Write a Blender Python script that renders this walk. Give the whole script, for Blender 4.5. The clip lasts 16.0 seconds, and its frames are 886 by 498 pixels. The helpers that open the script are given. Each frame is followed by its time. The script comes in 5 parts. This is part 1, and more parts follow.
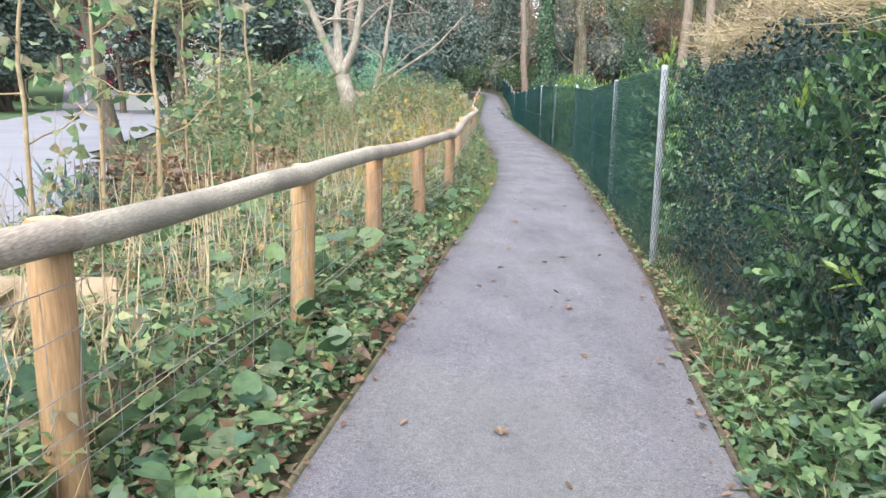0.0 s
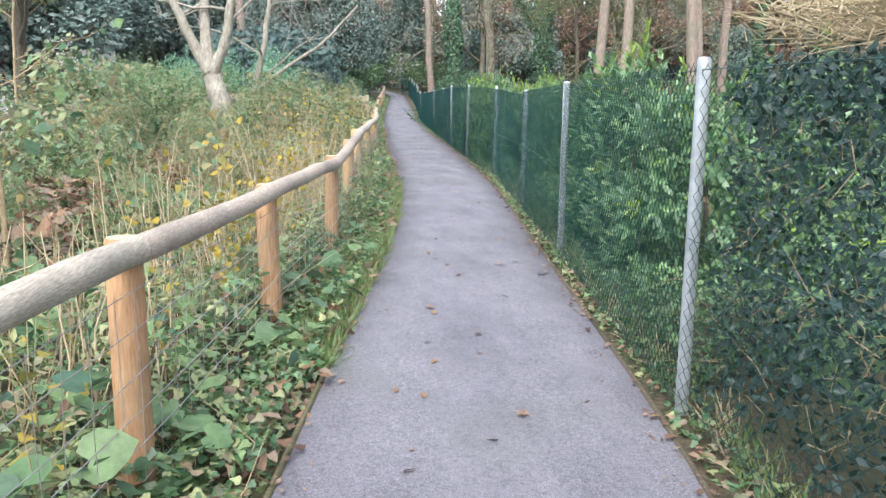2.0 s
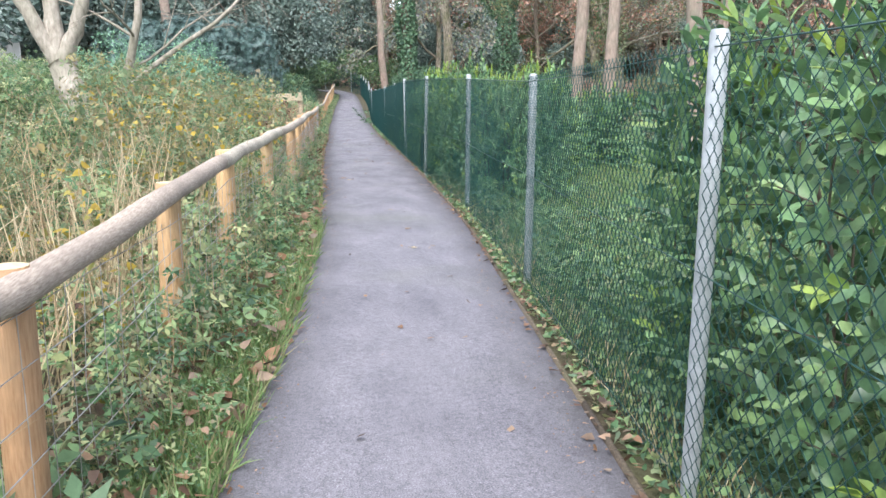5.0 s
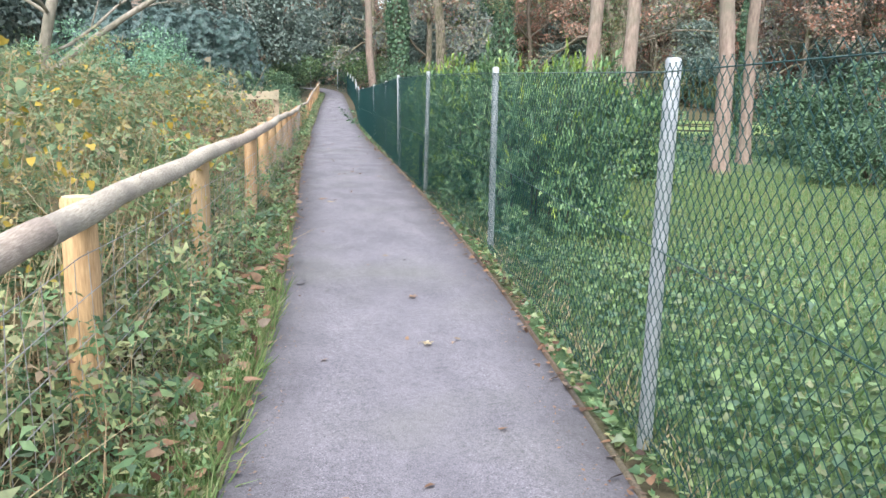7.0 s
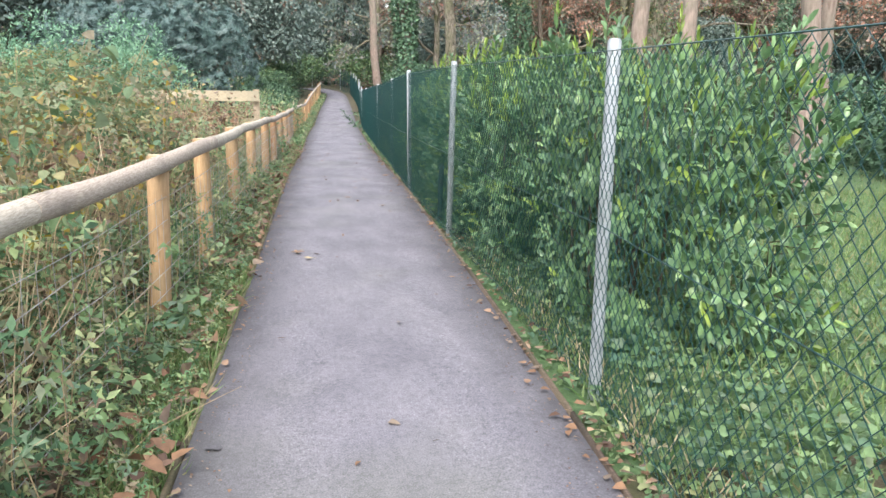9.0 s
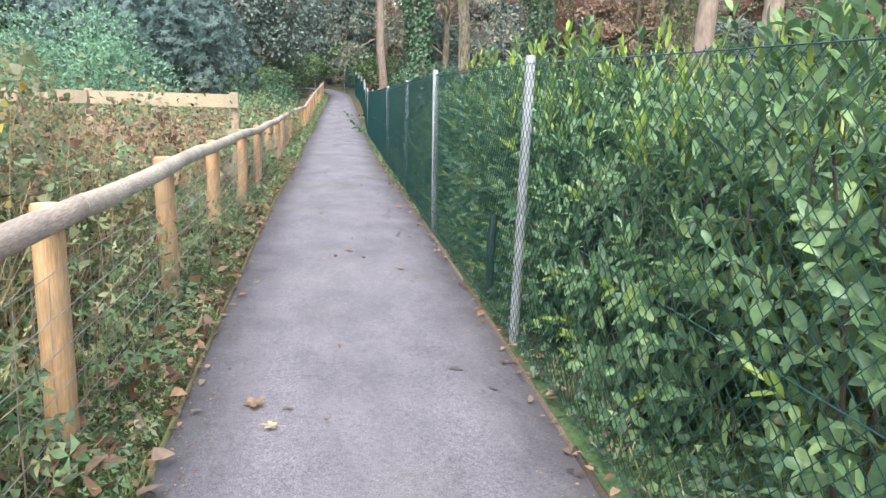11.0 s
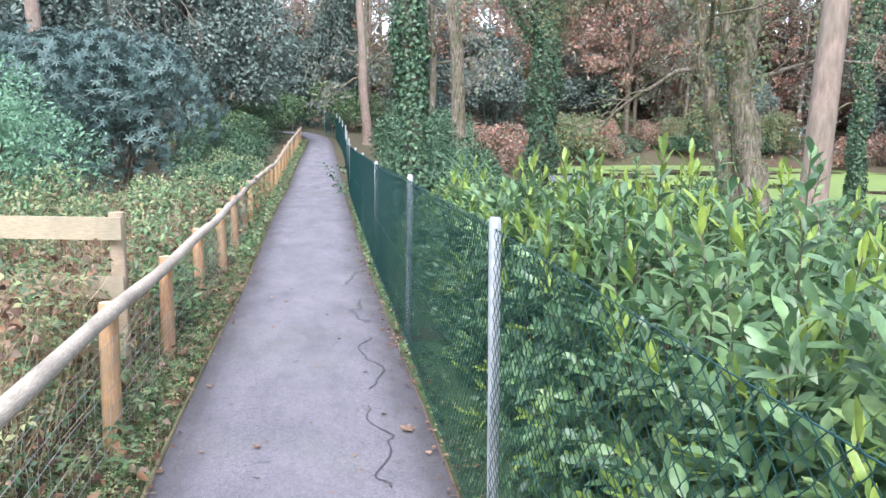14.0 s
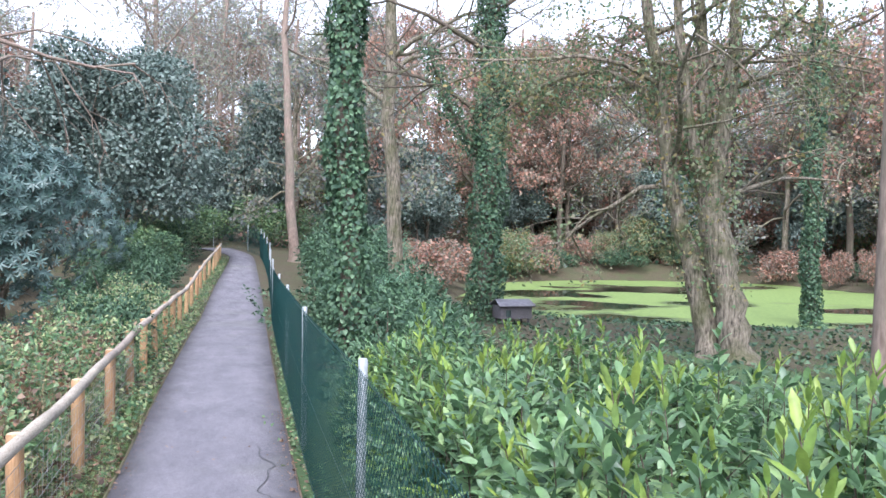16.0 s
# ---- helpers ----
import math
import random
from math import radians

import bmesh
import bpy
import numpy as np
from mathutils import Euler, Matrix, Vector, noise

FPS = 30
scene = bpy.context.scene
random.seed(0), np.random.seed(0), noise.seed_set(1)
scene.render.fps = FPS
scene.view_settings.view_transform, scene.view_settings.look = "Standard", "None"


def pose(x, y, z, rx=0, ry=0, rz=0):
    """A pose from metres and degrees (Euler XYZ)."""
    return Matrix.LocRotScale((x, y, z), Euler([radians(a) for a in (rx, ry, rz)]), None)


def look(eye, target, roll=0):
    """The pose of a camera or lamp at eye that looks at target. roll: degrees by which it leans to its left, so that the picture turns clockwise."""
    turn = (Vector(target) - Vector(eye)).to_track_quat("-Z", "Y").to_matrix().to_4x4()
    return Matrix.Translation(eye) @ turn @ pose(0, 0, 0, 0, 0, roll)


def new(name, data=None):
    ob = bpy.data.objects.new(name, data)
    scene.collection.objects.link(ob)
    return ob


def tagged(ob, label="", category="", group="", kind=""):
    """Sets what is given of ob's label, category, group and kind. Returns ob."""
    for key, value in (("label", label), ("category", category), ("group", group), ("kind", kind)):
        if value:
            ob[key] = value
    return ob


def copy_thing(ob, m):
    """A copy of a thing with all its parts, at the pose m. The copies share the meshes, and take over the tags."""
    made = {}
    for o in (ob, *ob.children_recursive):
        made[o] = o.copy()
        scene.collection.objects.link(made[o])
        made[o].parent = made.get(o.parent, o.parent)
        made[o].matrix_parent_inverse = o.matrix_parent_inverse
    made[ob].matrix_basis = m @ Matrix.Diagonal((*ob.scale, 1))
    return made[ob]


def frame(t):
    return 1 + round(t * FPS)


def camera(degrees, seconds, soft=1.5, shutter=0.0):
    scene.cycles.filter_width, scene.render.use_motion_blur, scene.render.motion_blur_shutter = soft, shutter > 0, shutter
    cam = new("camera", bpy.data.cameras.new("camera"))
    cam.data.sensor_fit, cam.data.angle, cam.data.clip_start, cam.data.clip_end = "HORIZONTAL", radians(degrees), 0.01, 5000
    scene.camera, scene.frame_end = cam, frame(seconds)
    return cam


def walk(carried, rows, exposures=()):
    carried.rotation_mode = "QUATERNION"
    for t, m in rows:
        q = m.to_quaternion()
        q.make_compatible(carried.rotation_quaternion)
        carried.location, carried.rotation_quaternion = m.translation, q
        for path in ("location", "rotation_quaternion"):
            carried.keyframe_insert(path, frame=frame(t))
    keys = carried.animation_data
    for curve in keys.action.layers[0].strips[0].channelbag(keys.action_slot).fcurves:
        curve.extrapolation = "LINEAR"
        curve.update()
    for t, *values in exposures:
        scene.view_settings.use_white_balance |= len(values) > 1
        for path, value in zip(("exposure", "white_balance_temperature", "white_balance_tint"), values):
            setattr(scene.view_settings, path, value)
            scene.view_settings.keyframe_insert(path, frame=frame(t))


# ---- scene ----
cam = camera(59.5, 16.0)
PATH = [
    (0, (0.036, -3.769, 1.303), (0.089, -1.808, 0.916), 1.4),
    (0.5, (0.065, -2.953, 1.351), (0.183, -0.994, 0.964), 1.2),
    (1, (0.099, -2.19, 1.361), (0.285, -0.236, 0.975), 1.2),
    (1.5, (0.213, -1.418, 1.376), (0.464, 0.528, 0.99), 1.1),
    (2, (0.364, -0.658, 1.405), (0.646, 1.284, 1.019), 0.9),
    (2.5, (0.499, 0.111, 1.41), (0.807, 2.049, 1.023), 0.9),
    (3, (0.641, 0.853, 1.383), (0.985, 2.785, 0.998), 0.8),
    (3.5, (0.746, 1.689, 1.353), (1.1, 3.619, 0.967), 0.7),
    (4, (0.922, 2.529, 1.351), (1.28, 4.459, 0.965), 0.3),
    (6.5, (1.298, 5.834, 1.353), (1.719, 7.75, 0.964), 0.9),
    (7, (1.411, 6.615, 1.356), (1.832, 8.531, 0.968), 1.0),
    (7.5, (1.53, 7.442, 1.347), (1.948, 9.359, 0.959), 1.0),
    (8, (1.63, 8.327, 1.362), (2.045, 10.244, 0.973), 0.7),
    (8.5, (1.757, 9.186, 1.348), (2.169, 11.105, 0.961), 0.8),
    (11, (2.155, 13.142, 1.436), (2.557, 15.063, 1.052), 1.7),
    (11.5, (2.207, 13.971, 1.486), (2.608, 15.892, 1.101), 1.9),
    (12, (2.302, 14.815, 1.576), (2.697, 16.738, 1.189), 1.5),
    (12.5, (2.377, 15.679, 1.722), (2.767, 17.602, 1.336), 1.3),
    (13, (2.477, 16.437, 1.881), (2.86, 18.362, 1.498), 1.1),
    (13.5, (2.564, 17.153, 2.03), (2.95, 19.08, 1.661), 1.0),
    (14, (2.687, 17.863, 2.125), (3.129, 19.789, 1.82), 0.9),
    (14.5, (2.777, 18.63, 2.222), (3.279, 20.55, 1.97), 0.9),
    (15, (2.902, 19.414, 2.288), (3.449, 21.329, 2.109), 1.0),
    (15.5, (2.991, 20.182, 2.348), (3.577, 22.091, 2.246), 0.8),
    (16, (3.085, 20.9, 2.377), (3.708, 22.801, 2.36), 0.9),
]
EXPOSURE = [(0, 1.8, 6500, 10), (0.6, 1.8, 6350, 10), (3, 1.88, 6330, 11), (6.5, 1.9, 6430, 12), (8, 1.9, 6650, 12), (11, 1.98, 6600, 12), (12, 1.98, 6350, 13), (13.5, 2.0, 6150, 15), (15, 1.95, 6020, 17), (16, 1.82, 5980, 17)]
walk(cam, [(t, look(eye, target, roll)) for t, eye, target, roll in PATH], EXPOSURE)

# ---- world and light: a bright overcast sky ----
world = bpy.data.worlds.new("world")
scene.world = world
world.use_nodes = True
wn = world.node_tree
sky = wn.nodes.new("ShaderNodeTexSky")
sky.sky_type, sky.sun_disc, sky.sun_elevation, sky.sun_rotation = "NISHITA", False, radians(48), radians(200)
sky.dust_density, sky.ozone_density = 1.5, 1.5
pale = wn.nodes.new("ShaderNodeHueSaturation")
pale.inputs["Saturation"].default_value = 0.42
wn.links.new(sky.outputs[0], pale.inputs["Color"])
wn.links.new(pale.outputs[0], wn.nodes["Background"].inputs["Color"])
wn.nodes["Background"].inputs["Strength"].default_value = 0.15
sun = new("sun", bpy.data.lights.new("sun", "SUN"))
sun.data.energy, sun.data.angle, sun.data.color = 1.2, radians(35), (1.0, 0.98, 0.95)
sun.matrix_world = look((0, 0, 60), (16, 44, 0))


# ---- materials ----
def base_mat(name):
    m = bpy.data.materials.new(name)
    m.use_nodes = True
    return m, m.node_tree, m.node_tree.nodes["Principled BSDF"]


def ramp(t, stops):
    r = t.nodes.new("ShaderNodeValToRGB")
    while len(r.color_ramp.elements) < len(stops):
        r.color_ramp.elements.new(0.5)
    for e, (p, c) in zip(r.color_ramp.elements, stops):
        e.position, e.color = p, (*c, 1)
    return r


def noise_tex(t, scale, detail=6, stretch=(1, 1, 1), rough=0.6):
    tc = t.nodes.new("ShaderNodeTexCoord")
    mp = t.nodes.new("ShaderNodeMapping")
    mp.inputs["Scale"].default_value = stretch
    n = t.nodes.new("ShaderNodeTexNoise")
    n.inputs["Scale"].default_value, n.inputs["Detail"].default_value, n.inputs["Roughness"].default_value = scale, detail, rough
    t.links.new(tc.outputs["Object"], mp.inputs["Vector"])
    t.links.new(mp.outputs[0], n.inputs["Vector"])
    return n


def mix(t, fac, a, b, kind="MIX"):
    x = t.nodes.new("ShaderNodeMix")
    x.data_type, x.blend_type = "RGBA", kind
    for sock, v in ((x.inputs[0], fac), (x.inputs[6], a), (x.inputs[7], b)):
        if isinstance(v, (int, float)):
            sock.default_value = v
        elif isinstance(v, tuple):
            sock.default_value = (*v, 1)
        else:
            t.links.new(v, sock)
    return x.outputs[2]


def surf(name, fine, coarse, rough=0.85, scale=30, big=1.2, bump=0.4, dist=0.01, stretch=(1, 1, 1), metal=0.0, vary=0.0, spec=0.4):
    """fine: two colours of the grain; coarse: a stain colour and how far it covers."""
    m, t, p = base_mat(name)
    n1 = noise_tex(t, scale, 8, stretch)
    c = ramp(t, [(0.32, fine[0]), (0.68, fine[1])])
    t.links.new(n1.outputs[0], c.inputs[0])
    n2 = noise_tex(t, big, 5)
    s = ramp(t, [(0.45, (0, 0, 0)), (0.7, (coarse[1],) * 3)])
    t.links.new(n2.outputs[0], s.inputs[0])
    col = mix(t, s.outputs[0], c.outputs[0], coarse[0])
    if vary:
        oi = t.nodes.new("ShaderNodeObjectInfo")
        v = ramp(t, [(0, (1 - vary * 0.6, 1 - vary * 1.2, 1 - vary * 1.3)), (1, (1 + vary * 0.8, 1 + vary, 1 + vary * 0.7))])
        t.links.new(oi.outputs["Random"], v.inputs[0])
        col = mix(t, 1.0, col, v.outputs[0], "MULTIPLY")
    t.links.new(col, p.inputs["Base Color"])
    p.inputs["Roughness"].default_value, p.inputs["Metallic"].default_value = rough, metal
    p.inputs["Specular IOR Level"].default_value = spec
    b = t.nodes.new("ShaderNodeBump")
    b.inputs["Strength"].default_value, b.inputs["Distance"].default_value = bump, dist
    t.links.new(n1.outputs[0], b.inputs["Height"])
    t.links.new(b.outputs[0], p.inputs["Normal"])
    return m


def foliage(name, colours, rough=0.5, through_light=0.25, spec=0.4):
    m, t, p = base_mat(name)
    g = t.nodes.new("ShaderNodeNewGeometry")
    k = len(colours)
    c = ramp(t, [(i / max(1, k - 1), q) for i, q in enumerate(colours)])
    t.links.new(g.outputs["Random Per Island"], c.inputs[0])
    n = noise_tex(t, 25, 3)
    v = ramp(t, [(0.3, (0.75, 0.75, 0.75)), (0.7, (1.2, 1.2, 1.15))])
    t.links.new(n.outputs[0], v.inputs[0])
    col = mix(t, 1.0, c.outputs[0], v.outputs[0], "MULTIPLY")
    t.links.new(col, p.inputs["Base Color"])
    p.inputs["Roughness"].default_value, p.inputs["Specular IOR Level"].default_value = rough, spec
    tr = t.nodes.new("ShaderNodeBsdfTranslucent")
    t.links.new(col, tr.inputs["Color"])
    ms = t.nodes.new("ShaderNodeMixShader")
    ms.inputs[0].default_value = through_light
    t.links.new(p.outputs[0], ms.inputs[1])
    t.links.new(tr.outputs[0], ms.inputs[2])
    t.links.new(ms.outputs[0], t.nodes["Material Output"].inputs["Surface"])
    return m


def asphalt():
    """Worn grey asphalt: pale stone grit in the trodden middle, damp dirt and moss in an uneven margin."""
    m, t, p = base_mat("asphalt")
    grit = noise_tex(t, 170, 5)
    c = ramp(t, [(0.3, (0.055, 0.053, 0.06)), (0.48, (0.165, 0.158, 0.178)), (0.62, (0.23, 0.222, 0.245)), (0.76, (0.46, 0.45, 0.47))])
    t.links.new(grit.outputs[0], c.inputs[0])
    chips = noise_tex(t, 46, 3)
    s1 = ramp(t, [(0.3, (0.72, 0.72, 0.73)), (0.5, (1, 1, 1)), (0.72, (1.16, 1.16, 1.16))])
    t.links.new(chips.outputs[0], s1.inputs[0])
    n2 = noise_tex(t, 1.6, 7, (1.3, 0.6, 1), 0.65)
    s2 = ramp(t, [(0.32, (0.76, 0.76, 0.79)), (0.5, (0.97, 0.97, 0.98)), (0.7, (1.12, 1.11, 1.1))])
    t.links.new(n2.outputs[0], s2.inputs[0])
    n3 = noise_tex(t, 7, 4)
    s3 = ramp(t, [(0.24, (0.6, 0.6, 0.62)), (0.36, (1, 1, 1))])
    t.links.new(n3.outputs[0], s3.inputs[0])
    n4 = noise_tex(t, 0.45, 3)
    s4 = ramp(t, [(0.52, (0, 0, 0)), (0.72, (0.4, 0.4, 0.4))])
    t.links.new(n4.outputs[0], s4.inputs[0])
    col = c.outputs[0]
    for k in (s1, s2, s3):
        col = mix(t, 1.0, col, k.outputs[0], "MULTIPLY")
    col = mix(t, s4.outputs[0], col, (0.15, 0.16, 0.12))
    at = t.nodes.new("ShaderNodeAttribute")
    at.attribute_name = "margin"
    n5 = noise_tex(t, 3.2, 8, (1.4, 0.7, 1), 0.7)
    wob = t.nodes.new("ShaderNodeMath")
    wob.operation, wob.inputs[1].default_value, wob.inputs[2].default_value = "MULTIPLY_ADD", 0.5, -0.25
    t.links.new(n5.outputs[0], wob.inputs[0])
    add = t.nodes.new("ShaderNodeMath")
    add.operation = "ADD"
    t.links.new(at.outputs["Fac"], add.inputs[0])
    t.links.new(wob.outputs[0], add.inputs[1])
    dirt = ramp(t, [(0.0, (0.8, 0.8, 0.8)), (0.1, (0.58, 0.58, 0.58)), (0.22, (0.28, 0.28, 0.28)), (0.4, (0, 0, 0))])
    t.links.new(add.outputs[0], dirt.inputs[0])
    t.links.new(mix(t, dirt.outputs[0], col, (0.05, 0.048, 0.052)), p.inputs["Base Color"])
    r = ramp(t, [(0.3, (0.9, 0.9, 0.9)), (0.7, (0.62, 0.62, 0.62))])
    t.links.new(n2.outputs[0], r.inputs[0])
    t.links.new(r.outputs[0], p.inputs["Roughness"])
    b = t.nodes.new("ShaderNodeBump")
    b.inputs["Strength"].default_value, b.inputs["Distance"].default_value = 0.7, 0.005
    t.links.new(grit.outputs[0], b.inputs["Height"])
    t.links.new(b.outputs[0], p.inputs["Normal"])
    return m


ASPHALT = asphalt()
ROAD = surf("road_tarmac", ((0.22, 0.22, 0.25), (0.3, 0.3, 0.33)), ((0.18, 0.18, 0.2), 0.5), 0.7, 60, 0.5)
SOIL = surf("soil_and_moss", ((0.045, 0.036, 0.022), (0.12, 0.1, 0.06)), ((0.06, 0.09, 0.03), 0.7), 0.95, 22, 0.7, 0.8, 0.03)
LITTER = surf("leaf_litter", ((0.06, 0.04, 0.028), (0.13, 0.08, 0.055)), ((0.05, 0.07, 0.03), 0.8), 0.95, 6, 0.15, 0.8, 0.05)
LAWN = surf("lawn_grass", ((0.05, 0.1, 0.04), (0.1, 0.17, 0.07)), ((0.075, 0.1, 0.05), 0.7), 0.95, 30, 0.5, 0.8, 0.03)
EDGING = surf("edging_wood", ((0.07, 0.062, 0.04), (0.22, 0.195, 0.12)), ((0.08, 0.1, 0.035), 0.85), 0.9, 18, 2.0, 0.5, 0.004, (1, 6, 6), vary=0.15)
EDGING_WORN = surf("worn_edging_wood", ((0.05, 0.04, 0.03), (0.17, 0.135, 0.1)), ((0.07, 0.075, 0.04), 0.6), 0.9, 18, 2.0, 0.5, 0.004, (1, 6, 6), vary=0.15)
RAIL = surf("weathered_rail_wood", ((0.27, 0.23, 0.185), (0.55, 0.49, 0.41)), ((0.19, 0.17, 0.15), 0.8), 0.75, 14, 1.6, 0.5, 0.006, (14, 1.2, 14), vary=0.1)
POST = surf("treated_post_wood", ((0.32, 0.19, 0.095), (0.54, 0.36, 0.2)), ((0.26, 0.21, 0.13), 0.75), 0.8, 12, 2.2, 0.4, 0.005, (10, 10, 1), vary=0.14)
ENDGRAIN = surf("post_end_grain", ((0.45, 0.36, 0.22), (0.6, 0.5, 0.34)), ((0.3, 0.25, 0.15), 0.5), 0.9, 40)
BOARD = surf("pale_board_wood", ((0.3, 0.25, 0.17), (0.48, 0.41, 0.29)), ((0.24, 0.23, 0.17), 0.7), 0.8, 10, 1.5, 0.4, 0.004, (1.5, 12, 12), vary=0.12)
STEEL = surf("galvanised_steel", ((0.3, 0.325, 0.34), (0.44, 0.47, 0.49)), ((0.27, 0.3, 0.29), 0.7), 0.55, 22, 4.0, 0.2, 0.002, metal=0.3)
GREENWIRE = surf("green_coated_wire", ((0.009, 0.048, 0.047), (0.02, 0.078, 0.075)), ((0.03, 0.075, 0.074), 0.5), 0.3, 20, 2.0, 0.1)
OLDGREEN = surf("dark_green_steel", ((0.012, 0.03, 0.028), (0.03, 0.055, 0.05)), ((0.06, 0.06, 0.05), 0.4), 0.5, 25)
WIRE = surf("bare_wire", ((0.3, 0.3, 0.3), (0.5, 0.5, 0.5)), ((0.25, 0.2, 0.15), 0.5), 0.5, 30, metal=0.6)
TAR = surf("tar_seal", ((0.04, 0.04, 0.044), (0.09, 0.09, 0.095)), ((0.06, 0.06, 0.06), 0.5), 0.6, 60)
DAMP = surf("damp_asphalt", ((0.07, 0.068, 0.075), (0.12, 0.116, 0.125)), ((0.1, 0.1, 0.1), 0.5), 0.6, 90)
BARK_GREY = surf("pale_grey_bark", ((0.2, 0.175, 0.14), (0.44, 0.4, 0.34)), ((0.15, 0.15, 0.1), 0.8), 0.9, 9, 1.2, 0.8, 0.02, (2, 2, 0.7))
BARK_PINK = surf("pinkish_bark", ((0.17, 0.125, 0.1), (0.33, 0.255, 0.21)), ((0.15, 0.15, 0.11), 0.75), 0.9, 8, 0.9, 0.8, 0.02, (2, 2, 0.5))
BARK_MOSS = surf("mossy_bark", ((0.04, 0.034, 0.026), (0.36, 0.31, 0.24)), ((0.075, 0.085, 0.03), 0.9), 0.95, 6, 1.3, 1.0, 0.05, (3, 3, 0.6))
BARK_DARK = surf("dark_bark", ((0.06, 0.048, 0.036), (0.16, 0.13, 0.1)), ((0.1, 0.1, 0.06), 0.6), 0.95, 9, 1.2, 0.9, 0.03, (3, 3, 0.6))
DRYSTEM = surf("dead_stem", ((0.42, 0.33, 0.2), (0.62, 0.52, 0.36)), ((0.32, 0.25, 0.16), 0.5), 0.9, 12)
TWIG = surf("dry_twig", ((0.26, 0.19, 0.11), (0.46, 0.36, 0.22)), ((0.2, 0.16, 0.1), 0.5), 0.9, 12)
CUTLOG = surf("cut_log_wood", ((0.32, 0.24, 0.15), (0.6, 0.5, 0.36)), ((0.2, 0.13, 0.08), 0.8), 0.9, 5, 2.5)
HUTWOOD = surf("dark_hut_wood", ((0.06, 0.055, 0.06), (0.13, 0.12, 0.13)), ((0.1, 0.1, 0.09), 0.5), 0.85, 10, 2.0, stretch=(1, 1, 8))
WALLWHITE = surf("white_render", ((0.7, 0.69, 0.66), (0.8, 0.79, 0.76)), ((0.6, 0.58, 0.55), 0.5), 0.9, 6)
WALLBRICK = surf("warm_house_wall", ((0.45, 0.4, 0.33), (0.6, 0.54, 0.46)), ((0.4, 0.35, 0.3), 0.5), 0.9, 6)
ROOF = surf("dark_slate_roof", ((0.1, 0.1, 0.12), (0.18, 0.18, 0.2)), ((0.14, 0.13, 0.12), 0.5), 0.7, 8)
GLASSDARK = surf("dark_window_glass", ((0.02, 0.025, 0.03), (0.03, 0.035, 0.04)), ((0.03, 0.03, 0.03), 0.2), 0.08, 3, bump=0.0)

G = lambda *c: c
LAUREL = foliage("laurel_leaves", [G(0.06, 0.12, 0.062), G(0.13, 0.24, 0.11), G(0.085, 0.165, 0.09), G(0.2, 0.34, 0.14), G(0.15, 0.265, 0.145), G(0.3, 0.43, 0.18)], 0.38, 0.3, 0.55)
LAUREL_TIP = foliage("young_laurel_leaves", [G(0.168, 0.281, 0.065), G(0.288, 0.383, 0.078), G(0.216, 0.332, 0.104)], 0.4, 0.3)
HEDGE = foliage("dark_hedge_leaves", [G(0.011, 0.029, 0.023), G(0.018, 0.048, 0.037), G(0.032, 0.067, 0.055), G(0.057, 0.089, 0.087)], 0.4, 0.1)
IVY = foliage("ivy_leaves", [G(0.029, 0.069, 0.043), G(0.051, 0.106, 0.063), G(0.079, 0.150, 0.081), G(0.122, 0.213, 0.116)], 0.55, 0.12)
BRAMBLE = foliage("bramble_leaves", [G(0.065, 0.132, 0.070), G(0.109, 0.216, 0.106), G(0.181, 0.298, 0.140), G(0.254, 0.348, 0.158), G(0.400, 0.413, 0.212), G(0.145, 0.248, 0.158), G(0.362, 0.264, 0.176)], 0.55, 0.3)
LUSH = foliage("lush_low_leaves", [G(0.056, 0.102, 0.056), G(0.094, 0.179, 0.087), G(0.155, 0.251, 0.119), G(0.219, 0.323, 0.142), G(0.078, 0.156, 0.110), G(0.251, 0.287, 0.156)], 0.5, 0.3)
AUTUMN = foliage("autumn_shrub_leaves", [G(0.108, 0.180, 0.088), G(0.192, 0.252, 0.125), G(0.240, 0.264, 0.150), G(0.34, 0.27, 0.11), G(0.264, 0.228, 0.163), G(0.168, 0.252, 0.138), G(0.096, 0.180, 0.100), G(0.216, 0.288, 0.163)], 0.6, 0.35)
YELLOW = foliage("yellow_leaves", [G(0.350, 0.252, 0.036), G(0.420, 0.315, 0.060), G(0.210, 0.224, 0.072)], 0.6, 0.35)
DRYLEAF = foliage("dry_brown_leaves", [G(0.06, 0.04, 0.032), G(0.160, 0.088, 0.056), G(0.264, 0.152, 0.088), G(0.336, 0.224, 0.152), G(0.224, 0.176, 0.136), G(0.136, 0.080, 0.056)], 0.7, 0.2)
# BEECH, EVERGREEN and PALEWOODS: leaf colours lifted paler to carry the distance haze.
BEECH = foliage("copper_autumn_leaves", [G(0.290, 0.149, 0.119), G(0.435, 0.230, 0.166), G(0.507, 0.322, 0.250), G(0.314, 0.253, 0.214), G(0.229, 0.230, 0.166), G(0.206, 0.184, 0.179)], 0.7, 0.35)
REDLEAF = foliage("red_maple_leaves", [G(0.25, 0.02, 0.05), G(0.35, 0.04, 0.07), G(0.2, 0.03, 0.05)], 0.6, 0.3)
FERNY = foliage("soft_green_leaves", [G(0.120, 0.240, 0.149), G(0.192, 0.360, 0.230), G(0.252, 0.432, 0.284), G(0.132, 0.276, 0.189)], 0.6, 0.3)
RHODO = foliage("rhododendron_leaves", [G(0.051, 0.095, 0.085), G(0.082, 0.139, 0.133), G(0.126, 0.191, 0.184), G(0.057, 0.117, 0.093)], 0.35, 0.15)
